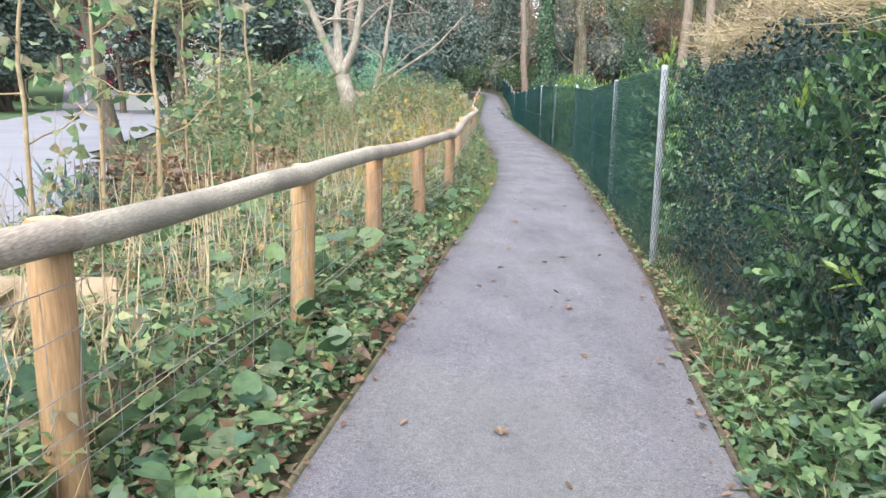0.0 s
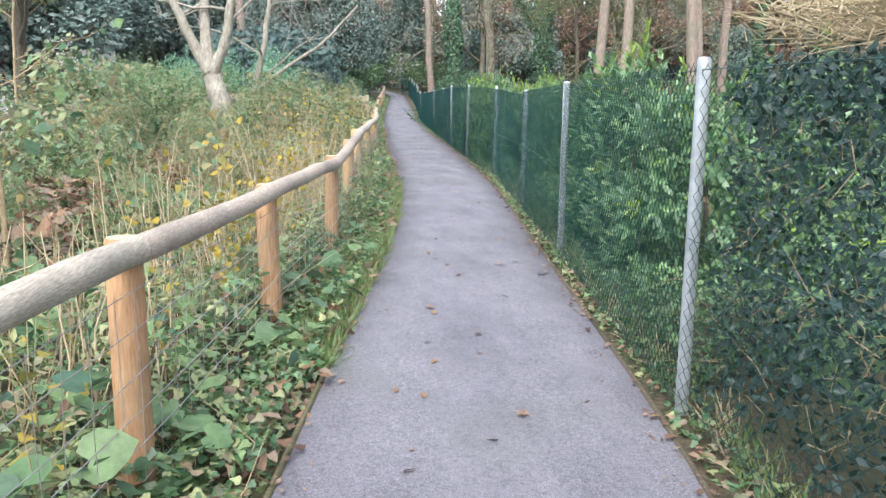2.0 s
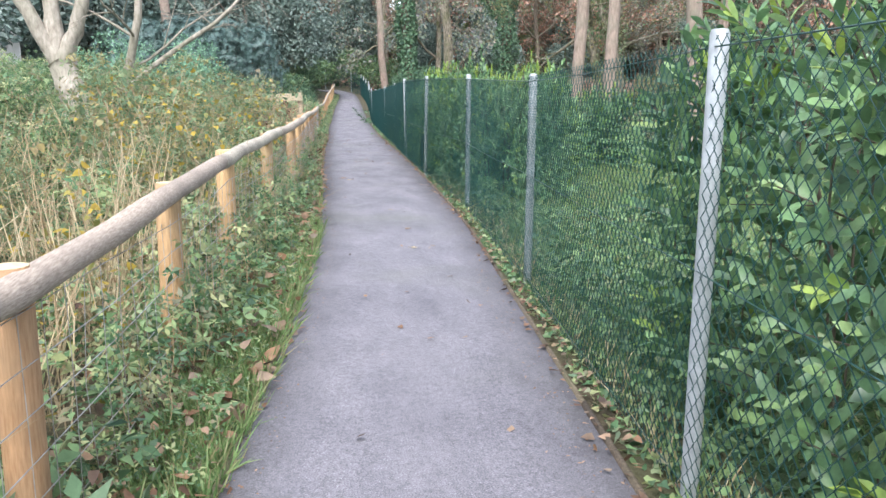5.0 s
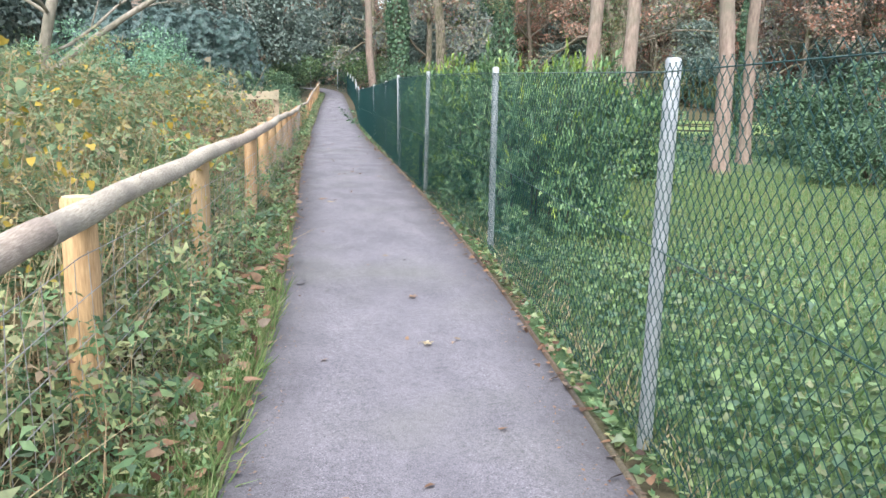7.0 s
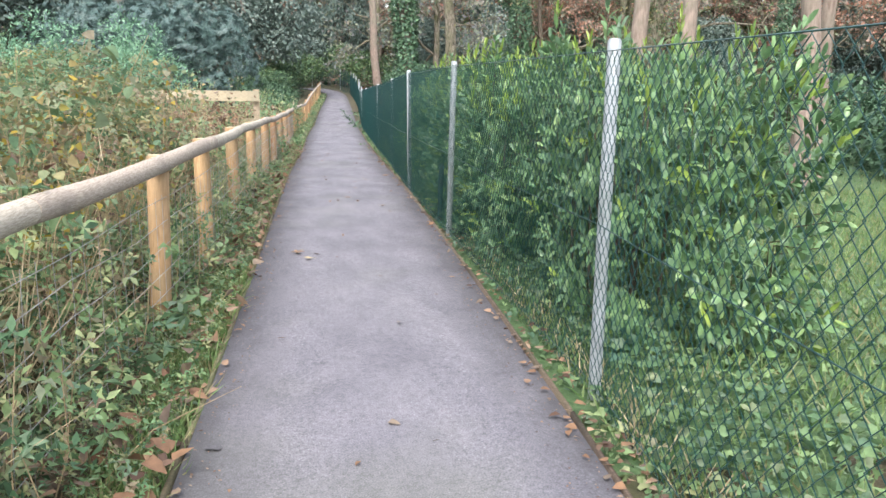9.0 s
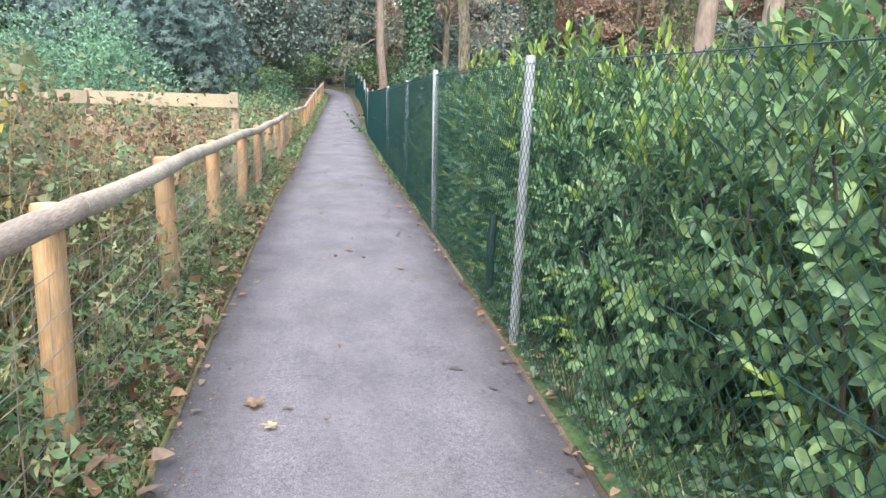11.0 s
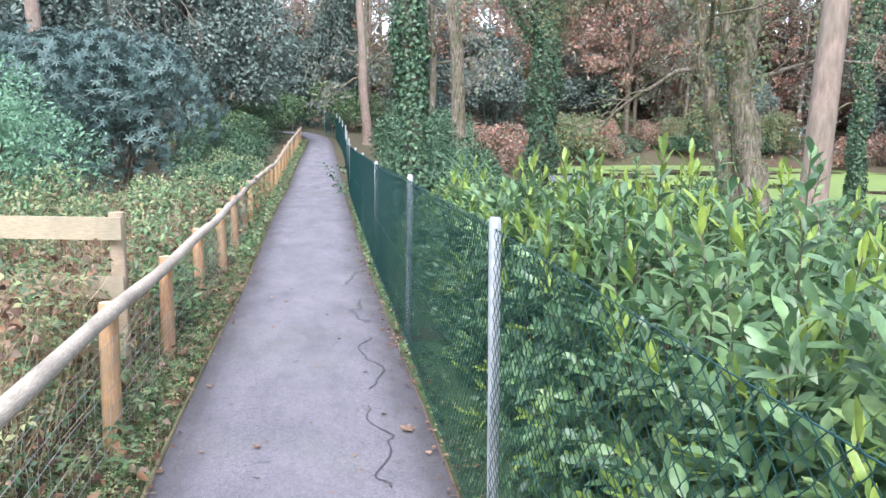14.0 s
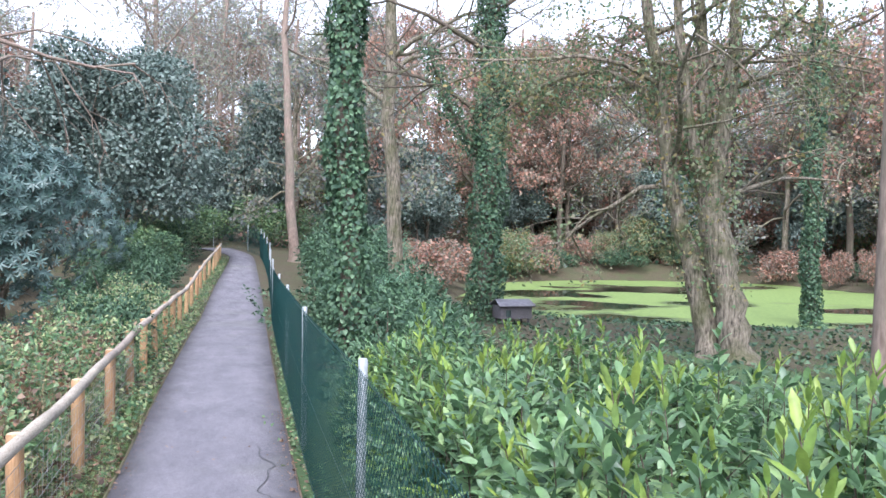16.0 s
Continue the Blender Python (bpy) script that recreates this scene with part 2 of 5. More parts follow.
EVERGREEN = foliage("evergreen_leaves", [G(0.070, 0.110, 0.104), G(0.115, 0.170, 0.142), G(0.173, 0.230, 0.209), G(0.232, 0.288, 0.260)], 0.5, 0.15)
PALEWOODS = foliage("faded_hazy_wood_leaves", [G(0.216, 0.253, 0.186), G(0.341, 0.354, 0.243), G(0.164, 0.228, 0.186), G(0.354, 0.316, 0.272), G(0.240, 0.240, 0.257), G(0.152, 0.216, 0.200)], 0.7, 0.35)
GRASS = foliage("grass_blades", [G(0.086, 0.158, 0.051), G(0.144, 0.244, 0.086), G(0.215, 0.296, 0.121), G(0.288, 0.254, 0.138)], 0.6, 0.3)
DRYGRASS = foliage("dry_thatch", [G(0.367, 0.294, 0.168), G(0.525, 0.441, 0.294), G(0.294, 0.231, 0.137)], 0.8, 0.2)


def pond_mat():
    m, t, p = base_mat("duckweed_pond")
    n = noise_tex(t, 0.11, 5, (1.0, 1.0, 1), 0.5)
    f = ramp(t, [(0.5, (1, 1, 1)), (0.56, (0, 0, 0))])
    t.links.new(n.outputs[0], f.inputs[0])
    n2 = noise_tex(t, 6, 5)
    weed = ramp(t, [(0.3, (0.13, 0.2, 0.05)), (0.7, (0.21, 0.29, 0.085))])
    t.links.new(n2.outputs[0], weed.inputs[0])
    t.links.new(mix(t, f.outputs[0], (0.012, 0.014, 0.01), weed.outputs[0]), p.inputs["Base Color"])
    t.links.new(ramp_link(t, f, 0.04, 0.8), p.inputs["Roughness"])
    return m


def ramp_link(t, src, lo, hi):
    r = ramp(t, [(0, (lo,) * 3), (1, (hi,) * 3)])
    t.links.new(src.outputs[0], r.inputs[0])
    return r.outputs[0]


POND = pond_mat()

# ---- mesh building ----
rng = np.random.default_rng(7)


def mesh_of(name, chunks, mats):
    """chunks: (vertices, faces as an array of equal-sided polygons, material slot)."""
    me = bpy.data.meshes.new(name)
    vs, loops, sizes, slots, off = [], [], [], [], 0
    for c in chunks:
        v, f = np.asarray(c[0], float).reshape(-1, 3), np.asarray(c[1], int)
        vs.append(v)
        loops.append((f + off).ravel())
        sizes.append(np.full(len(f), f.shape[1]))
        slots.append(np.full(len(f), c[2] if len(c) > 2 else 0))
        off += len(v)
    v, l, s, k = np.concatenate(vs), np.concatenate(loops), np.concatenate(sizes), np.concatenate(slots)
    me.vertices.add(len(v))
    me.vertices.foreach_set("co", v.ravel())
    me.loops.add(len(l))
    me.loops.foreach_set("vertex_index", l.astype(np.int32))
    me.polygons.add(len(s))
    me.polygons.foreach_set("loop_start", np.concatenate(([0], np.cumsum(s)[:-1])).astype(np.int32))
    for m in mats:
        me.materials.append(m)
    me.polygons.foreach_set("material_index", k.astype(np.int32))
    me.update(calc_edges=True)
    me.validate()
    return me


def smooth(me):
    me.polygons.foreach_set("use_smooth", np.ones(len(me.polygons), bool))
    return me


def part(name, chunks, material, parent, label="", round_off=False, kind=""):
    mats = material if isinstance(material, list) else [material]
    me = mesh_of(name, chunks, mats)
    if round_off:
        smooth(me)
    ob = new(name, me)
    ob.parent = parent
    return tagged(ob, label, kind=kind)


def thing(name, label, category, group="", kind="", at=(0, 0, 0)):
    ob = new(name)
    ob.empty_display_size = 0.2
    ob.location = at
    return tagged(ob, label, category, group, kind)


def solid(name, chunks, material, label, category="", kind="", group="", round_off=False, at=(0, 0, 0)):
    mats = material if isinstance(material, list) else [material]
    me = mesh_of(name, chunks, mats)
    if round_off:
        smooth(me)
    ob = new(name, me)
    ob.location = at
    return tagged(ob, label, category, group, kind)


def unit(a):
    a = np.asarray(a, float)
    return a / np.maximum(np.linalg.norm(a, axis=-1, keepdims=True), 1e-9)


def tube(pts, radii, sides=8, cap=True, slot=0, cap_slot=None, wobble=0.0):
    """A round bar along points. Returns chunks."""
    pts = np.asarray(pts, float)
    n = len(pts)
    radii = np.broadcast_to(np.asarray(radii, float), (n,))
    d = unit(np.gradient(pts, axis=0))
    ref = np.array([0, 0, 1.0]) if abs(d[0][2]) < 0.8 else np.array([1.0, 0, 0])
    a = unit(np.cross(d, ref))
    b = np.cross(d, a)
    th = np.arange(sides) * 2 * np.pi / sides
    r = radii[:, None] * (1 + wobble * rng.normal(size=(n, sides)))
    v = pts[:, None] + r[..., None] * (np.cos(th)[None, :, None] * a[:, None] + np.sin(th)[None, :, None] * b[:, None])
    i, j = np.meshgrid(np.arange(n - 1), np.arange(sides), indexing="ij")
    j2 = (j + 1) % sides
    f = np.stack([i * sides + j, i * sides + j2, (i + 1) * sides + j2, (i + 1) * sides + j], -1).reshape(-1, 4)
    out = [(v.reshape(-1, 3), f, slot)]
    if cap:
        s = slot if cap_slot is None else cap_slot
        out.append((v[-1], np.arange(sides)[None, :], s))
        out.append((v[0], np.arange(sides)[::-1][None, :], s))
    return out


def box(cx, cy, cz, sx, sy, sz, bevel=0.0, slot=0):
    """A box, its long edges chamfered, centred on x and y and standing at cz."""
    b = min(bevel, sx / 3, sy / 3)
    prof = [(-sx / 2 + b, -sy / 2), (sx / 2 - b, -sy / 2), (sx / 2, -sy / 2 + b), (sx / 2, sy / 2 - b), (sx / 2 - b, sy / 2), (-sx / 2 + b, sy / 2), (-sx / 2, sy / 2 - b), (-sx / 2, -sy / 2 + b)] if b else [(-sx / 2, -sy / 2), (sx / 2, -sy / 2), (sx / 2, sy / 2), (-sx / 2, sy / 2)]
    k = len(prof)
    p = np.array(prof)
    v = np.concatenate([np.c_[p, np.zeros(k)], np.c_[p, np.full(k, sz)]]) + np.array([cx, cy, cz])
    q = np.arange(k)
    sidef = np.stack([q, (q + 1) % k, (q + 1) % k + k, q + k], -1)
    return [(v, sidef, slot), (v[k:], q[None, :], slot), (v[:k], q[::-1][None, :], slot)]


TEMPLATES = {
    "diamond": (np.array([(0, 0, 0), (0.45, 0.5, 0.1), (1, 0, -0.05), (0.45, -0.5, 0.1)]), np.array([(0, 2, 1), (0, 3, 2)])),
    "laurel": (np.array([(0, 0, 0), (0.3, 0.42, 0.1), (0.72, 0.4, 0.06), (1, 0, -0.12), (0.72, -0.4, 0.06), (0.3, -0.42, 0.1)]), np.array([(0, 3, 2, 1), (0, 5, 4, 3)])),
    "glossy": (np.array([(0, 0, 0), (0.22, 0.3, 0.12), (0.5, 0.47, 0.12), (0.8, 0.34, -0.04), (1, 0, -0.34), (0.8, -0.34, -0.04), (0.5, -0.47, 0.12), (0.22, -0.3, 0.12), (0.52, 0, 0.0), (0.8, 0, -0.13)]), np.array([(0, 8, 2, 1), (8, 9, 3, 2), (9, 5, 4, 3), (0, 7, 6, 8), (8, 6, 5, 9)])),
    "lobed": (np.array([(0, 0, 0), (0.05, 0.5, 0.08), (0.5, 0.42, 0.05), (1, 0, -0.1), (0.5, -0.42, 0.05), (0.05, -0.5, 0.08)]), np.array([(0, 3, 2, 1), (0, 5, 4, 3)])),
    "round": (np.array([(0, 0, 0), (-0.05, 0.32, 0.08), (0.24, 0.52, 0.1), (0.44, 0.27, 0.05), (1, 0, -0.12), (0.44, -0.27, 0.05), (0.24, -0.52, 0.1), (-0.05, -0.32, 0.08)]), np.array([(0, 4, 3, 2, 1), (0, 7, 6, 5, 4)])),
    "trefoil": (np.array([(0.3, 0, 0), (0.62, 0.2, 0.06), (1, 0, -0.12), (0.62, -0.2, 0.06), (0.34, 0.36, 0.08), (0.5, 0.75, -0.06), (0.1, 0.5, 0.04), (0.34, -0.36, 0.08), (0.5, -0.75, -0.06), (0.1, -0.5, 0.04)]), np.array([(0, 1, 2, 3), (0, 6, 5, 4), (0, 7, 8, 9)])),
    "heart": (np.array([(0.12, 0, 0), (-0.06, 0.26, 0.05), (0.12, 0.5, 0.06), (0.42, 0.52, 0.05), (0.76, 0.32, 0.0), (1, 0, -0.1), (0.76, -0.32, 0.0), (0.42, -0.52, 0.05), (0.12, -0.5, 0.06), (-0.06, -0.26, 0.05)]), np.array([(0, 5, 4, 3, 2, 1), (0, 9, 8, 7, 6, 5)])),
    "blade": (np.array([(0, 0.5, 0), (0, -0.5, 0), (0.55, -0.35, 0.0), (0.55, 0.35, 0.0), (1, 0, -3.0)]), None),
}


def leaves(P, U, N, length, width, kind="diamond", slot=0):
    """Leaves at points P along U with upper sides facing N."""
    P, U, N = np.asarray(P, float), unit(U), np.asarray(N, float)
    V = unit(np.cross(N, U) + 1e-6)
    W = np.cross(U, V)
    length, width = np.broadcast_to(length, len(P)), np.broadcast_to(width, len(P))
    tv, tf = TEMPLATES[kind]
    v = P[:, None] + tv[None, :, :1] * (length[:, None, None] * U[:, None]) + tv[None, :, 1:2] * (width[:, None, None] * V[:, None]) + tv[None, :, 2:] * (width[:, None, None] * W[:, None])
    if kind == "blade":
        a = np.arange(len(P))[:, None] * 5
        return [(v.reshape(-1, 3), a + np.array([0, 1, 2, 3]), slot), (v.reshape(-1, 3), a + np.array([3, 2, 4]), slot)]
    f = (np.arange(len(P))[:, None, None] * len(tv) + tf[None]).reshape(-1, tf.shape[1])
    return [(v.reshape(-1, 3), f, slot)]


def rand_dir(n, up=0.0):
    d = rng.normal(size=(n, 3))
    d[:, 2] += up
    return unit(d)


# ---- the plan ----
LY = [-6, -1.4, 0.5, 2.5, 4.2, 6, 8.3, 10.2, 11.5, 14.7, 17.6, 20.7, 23.5, 26.5, 28.5, 34.5, 42, 47, 53, 58, 62, 66, 69, 72]
LX = [-1.1, -0.4, -0.07, 0.22, 0.5, 0.8, 1.11, 1.3, 1.42, 1.6, 1.74, 1.89, 2.04, 2.25, 2.4, 2.72, 3.2, 3.6, 4.1, 4.6, 5.0, 5.3, 4.9, 3.2]
RY = [-6, -1.4, 0.4, 2, 4.7, 8.4, 12, 15.8, 18.1, 22.4, 25.8, 28, 32.5, 42, 47, 53, 58, 62, 66, 69, 72]
RX = [0.5, 1.15, 1.43, 1.76, 2.09, 2.56, 3.0, 3.31, 3.48, 3.77, 3.95, 4.08, 4.37, 5.07, 5.45, 5.85, 6.15, 6.4, 6.6, 6.5, 5.6]


def left(y):
    return float(sum(np.interp(y + d, LY, LX) for d in (-0.8, 0, 0.8)) / 3)


def right(y):
    return float(sum(np.interp(y + d, RY, RX) for d in (-0.8, 0, 0.8)) / 3)


def step(a, b, x):
    t = np.clip((x - a) / (b - a), 0, 1)
    return t * t * (3 - 2 * t)


CA, SA = math.cos(radians(33)), math.sin(radians(33))
PC, PR = np.array([33.0, 63.0]), np.array([14.0, 21.0])  # the pond's middle and half axes
WATER = -0.72


def pond_q(x, y):
    u, v = x - PC[0], y - PC[1]
    return np.hypot((u * CA - v * SA) / PR[0], (u * SA + v * CA) / PR[1])


def ground_z(x, y):
    x, y = np.asarray(x, float), np.asarray(y, float)
    far = np.hypot(x - 5, y - 20)
    z = -0.04 + 0.05 * np.sin(x * 0.9 + 1) * np.sin(y * 0.7) * step(2, 6, np.abs(x - np.interp(y, LY, LX) - 0.9))
    z = z - 0.35 * step(5, 11, x) * step(3, 12, y)
    q = pond_q(x, y)
    z = z - 1.0 * (1 - step(0.85, 1.12, q))
    z = z + 16 * step(84, 150, y + 0.25 * x) + 8 * step(62, 120, x) + 1.4 * np.clip((y - 45) / 21, 0, 1.6) * step(16, 9, x)
    z = z + 6 * step(25, 90, -x)
    return z


# ---- ground, pond, path ----
gx = np.concatenate([[-1500, -500, -200, -120], np.arange(-80, -20, 2.0), np.arange(-20, -8, 0.5), np.arange(-8, 12, 0.4), np.arange(12, 28, 0.5), np.arange(28, 120, 2.0), [150, 250, 600, 1500]])
gy = np.concatenate([[-1500, -500, -150, -60], np.arange(-30, -6, 2.0), np.arange(-6, 40, 0.5), np.arange(40, 160, 2.0), [190, 260, 600, 1500]])
X, Y = np.meshgrid(gx, gy)
Z = ground_z(X, Y)
nx, ny = len(gx), len(gy)
i, j = np.meshgrid(np.arange(ny - 1), np.arange(nx - 1), indexing="ij")
gf = np.stack([i * nx + j, i * nx + j + 1, (i + 1) * nx + j + 1, (i + 1) * nx + j], -1).reshape(-1, 4)
cxy = np.stack([X[:-1, :-1].ravel() + 1, Y[:-1, :-1].ravel() + 1], -1)
ground = solid("ground", [(np.stack([X, Y, Z], -1).reshape(-1, 3), gf)], [SOIL, LITTER, LAWN], "dark soil with moss, fallen leaves and grass", kind="structure", round_off=True)
slots = np.zeros(len(gf), np.int32)
cxy = cxy + 1.6 * np.stack([np.sin(cxy[:, 1] * 0.9) + np.sin(cxy[:, 1] * 2.3), np.sin(cxy[:, 0] * 1.1) + np.sin(cxy[:, 0] * 2.7)], -1) * step(1, 5, np.abs(cxy[:, :1] - 2))
slots[(cxy[:, 1] + 0.25 * cxy[:, 0] > 92) | (cxy[:, 0] > 60)] = 1
slots[(cxy[:, 0] > 3.6) & (cxy[:, 0] < 24) & (cxy[:, 1] > 3) & (cxy[:, 1] < 36)] = 2
slots[(cxy[:, 0] < -14)] = 2
ground.data.polygons.foreach_set("material_index", slots)

th = np.linspace(0, 2 * np.pi, 73)[:-1]
rr = 1.03 + 0.04 * np.sin(3 * th + 1) + 0.03 * np.sin(7 * th)
solid("pond_water", [(np.stack([PC[0] + PR[0] * rr * np.cos(th) * CA + PR[1] * rr * np.sin(th) * SA, PC[1] - PR[0] * rr * np.cos(th) * SA + PR[1] * rr * np.sin(th) * CA, np.full(72, WATER)], -1), np.arange(72)[None, :])], POND, "dark still pond half covered with bright green duckweed", kind="structure")

ys = np.arange(-6, 72.01, 0.5)
la, ra = np.array([left(y) for y in ys]), np.array([right(y) for y in ys])
cols = np.array([0, 0.06, 0.14, 0.28, 0.5, 0.72, 0.86, 0.94, 1.0])
pz = 0.012 * (1 - (2 * cols - 1) ** 2)
pv = np.stack([la[:, None] + (ra - la)[:, None] * cols, np.repeat(ys[:, None], 9, 1), np.repeat(pz[None], len(ys), 0)], -1)
pv[..., 2] += np.maximum(0, ground_z(pv[..., 0], pv[..., 1]) + 0.04) * step(43, 44, pv[..., 1])
i, j = np.meshgrid(np.arange(len(ys) - 1), np.arange(8), indexing="ij")
pf = np.stack([i * 9 + j, i * 9 + j + 1, (i + 1) * 9 + j + 1, (i + 1) * 9 + j], -1).reshape(-1, 4)
path_side = []
for c in (0, 8):
    a = pv[:, c]
    b = a - np.array([0, 0, 0.12])
    n = len(a)
    q = np.arange(n - 1)
    path_side.append((np.concatenate([a, b]), np.stack([q, q + 1, q + 1 + n, q + n], -1)))
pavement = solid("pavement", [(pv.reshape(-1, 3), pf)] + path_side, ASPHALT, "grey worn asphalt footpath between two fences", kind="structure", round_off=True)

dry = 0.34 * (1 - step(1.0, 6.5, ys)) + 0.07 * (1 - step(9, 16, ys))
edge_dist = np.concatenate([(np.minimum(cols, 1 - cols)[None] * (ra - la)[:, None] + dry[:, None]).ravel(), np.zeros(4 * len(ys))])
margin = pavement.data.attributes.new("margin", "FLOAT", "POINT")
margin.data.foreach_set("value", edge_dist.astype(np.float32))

edging = thing("path_edging", "thin weathered timber boards along both path edges", "edging", kind="structure")
for fn, s in ((left, -1), (right, 1)):
    y = -5.0
    while y < 44:
        pts = [(fn(v) + s * 0.013, v) for v in np.linspace(y, y + 2.98, 5)]
        ch = []
        h0 = 0.014 + 0.012 * rng.random()
        top, bot = [], []
        for px, py in pts:
            for dx in (-0.008, 0.008):
                top.append((px + dx, py, h0 + 0.006 * rng.normal() * 0.3))
                bot.append((px + dx, py, -0.12))
        v = np.array(top + bot)
        f = []
        for k in range(4):
            a = 2 * k
            f += [(a, a + 2, a + 3, a + 1), (a, a + 10, a + 12, a + 2), (a + 1, a + 3, a + 13, a + 11)]
        f += [(0, 1, 11, 10), (8, 18, 19, 9)]
        part("edging_board", [(v, np.array(f))], EDGING if s < 0 else EDGING_WORN, edging)
        y += 3.0

# ---- tar sealed cracks ----
def ribbon(pts, w, z):
    pts = np.asarray(pts, float)
    d = unit(np.gradient(pts, axis=0))
    nrm = np.stack([-d[:, 1], d[:, 0]], -1)
    w = (w * (0.7 + 0.6 * rng.random(len(pts))))[:, None]
    n = len(pts)
    v = np.concatenate([np.c_[pts + nrm * w / 2, np.full(n, z)], np.c_[pts - nrm * w / 2, np.full(n, z)]])
    q = np.arange(n - 1)
    return (v, np.stack([q, q + n, q + n + 1, q + 1], -1))


def stain(x, y, r, seed):
    g = np.random.default_rng(seed)
    a = np.linspace(0, 2 * np.pi, 19)[:-1]
    k = 0.7 * r * (0.6 + 0.3 * np.sin(2 * a + seed) + 0.2 * np.sin(5 * a + 2 * seed) + 0.5 * g.random(18))
    return (np.stack([x + k * np.cos(a) * 0.6, y + k * np.sin(a), np.full(18, 0.0135)], -1), np.arange(18)[None, :])


st = [stain(right(y) - d, y, r, k) for k, (y, d, r) in enumerate(((5.3, 0.12, 0.1), (5.75, 0.3, 0.05), (17.0, 0.35, 0.07), (16.7, 0.2, 0.05), (4.6, 0.5, 0.06)))]
st += [stain(left(y) + d, y, r, 30 + k) for k, (y, d, r) in enumerate(((12.2, 0.12, 0.12), (11.9, 0.32, 0.06), (3.6, 0.5, 0.05), (12.9, 0.1, 0.07)))]
solid("damp_stains", st, DAMP, "small dark damp stains on the path", kind="structure")
cr = []
for y0, y1, off in ((20.9, 21.5, 0.3), (22.1, 23.6, 0.36), (23.9, 25.6, 0.3), (26.1, 27.4, 0.3), (28.0, 30.0, 0.28)):
    tt = np.linspace(0, 1, 70)
    yy = y0 + (y1 - y0) * tt
    cr.append(ribbon(np.stack([np.array([right(v) for v in yy]) - off + 0.07 * np.sin(tt * 9 + y0) + 0.03 * np.sin(tt * 23), yy + 0.06 * np.cos(tt * 15)], -1), 0.014, 0.014))
solid("crack_sealant", cr, TAR, "dark wavy tar lines sealing cracks in the path", kind="structure")


# ---- timber rail fence ----
PY = [-3.4, -1.6, 0.3, 2.02, 4.0, 6.2, 7.9, 9.72, 11.97, 14.7, 16.24, 18.5, 20.7, 23.2, 25.2, 27.2, 29.48, 31.65, 33.8, 35.6, 37.4, 39.4, 41.4, 43.4, 45.4, 47.4, 49.4, 51.4, 53.4, 55.4, 57.4, 59.4, 61.4, 63.4]


def path_z(x, y):
    return np.where(np.asarray(y) > 44, np.maximum(0, ground_z(x, y) + 0.04), 0.0)


def rail_off(y):
    return float(np.interp(y, [-2, 0.3, 3, 6, 10, 13, 16, 25, 35], [0.6, 0.5, 0.48, 0.46, 0.58, 0.5, 0.38, 0.38, 0.45]))


def rail_z(y):
    return np.interp(y, [-2, 2, 4.5, 6, 10, 17, 21, 25], [0.9, 0.89, 0.84, 0.84, 0.93, 0.96, 0.94, 0.9]) + path_z(left(y), y)


fence = thing("timber_rail_fence", "round timber rail on tan posts with thin wire netting", "fence")
for y in PY:
    x, h, r = left(y) - rail_off(y), float(rail_z(y)) + 0.03 + 0.02 * rng.random(), 0.06 + 0.006 * rng.random()
    lx, ly = 0.02 * rng.normal(), 0.015 * rng.normal()
    zs = np.array([-0.1, 0.25, 0.55, h - 0.015, h]) if y < 44 else np.array([h - 1.1, h - 0.8, h - 0.5, h - 0.015, h])
    pts = np.stack([x + lx * zs, y + ly * zs, zs], -1)
    part("post", tube(pts, np.array([r * 1.03, r, r * 0.99, r * 0.98, r * 0.86]), 12, True, 0, 1, 0.012), [POST, ENDGRAIN], fence, round_off=False)
y = -5.2
while y < 62:
    L = 3.6
    yy = np.linspace(y, min(y + L, 64), 9)
    pts = np.stack([[left(v) - rail_off(v) + 0.055 for v in yy], yy, np.array([float(rail_z(v)) for v in yy]) + 0.01 * np.sin(yy * 1.7) + 0.004 * rng.normal(size=9)], -1)
    part("rail", tube(pts, 0.05 + 0.002 * np.sin(np.arange(9) * 2.1), 14, True, 0, 0, 0.012), [RAIL, ENDGRAIN], fence, "weathered round rail", round_off=False)
    y += L
wires = []
for z in (0.1, 0.22, 0.34, 0.48, 0.62, 0.76):
    yy = np.arange(-4, 34, 0.9)
    wires += tube(np.stack([[left(v) - rail_off(v) + 0.07 for v in yy], yy, z + 0.012 * rng.normal(size=len(yy))], -1), 0.0023, 3, False)
for y in np.arange(-4, 34, 0.16):
    x = left(y) - rail_off(y) + 0.07
    wires += tube([(x, y, 0.02), (x + 0.006 * rng.normal(), y + 0.02 * rng.normal(), 0.4), (x, y + 0.02 * rng.normal(), 0.78)], 0.0017, 3, False)
part("wire_netting", wires, WIRE, fence, "thin grey wire netting", kind="stuff")

# ---- green chain-link fence ----
FP = [(1.45, -5.6), (1.72, -2.3), (1.974, 2.57), (2.45, 6.15), (2.86, 9.32), (3.305, 13.24), (3.536, 17.54), (3.765, 21.34), (4.07, 25.43), (4.35, 29.7), (4.7, 34.4), (5.02, 38.7), (5.36, 43.0), (5.75, 47.3), (6.1, 51.5), (6.45, 55.6), (6.72, 59.7), (6.95, 63.8), (7.1, 67.6), (6.6, 71.0), (4.6, 74.0), (1.6, 76.0)]
FH = 1.6
FTOP = [1.6, 1.59, 1.58, 1.545, 1.5, 1.6, 1.68, 1.71, 1.67, 1.62] + [1.6] * 12


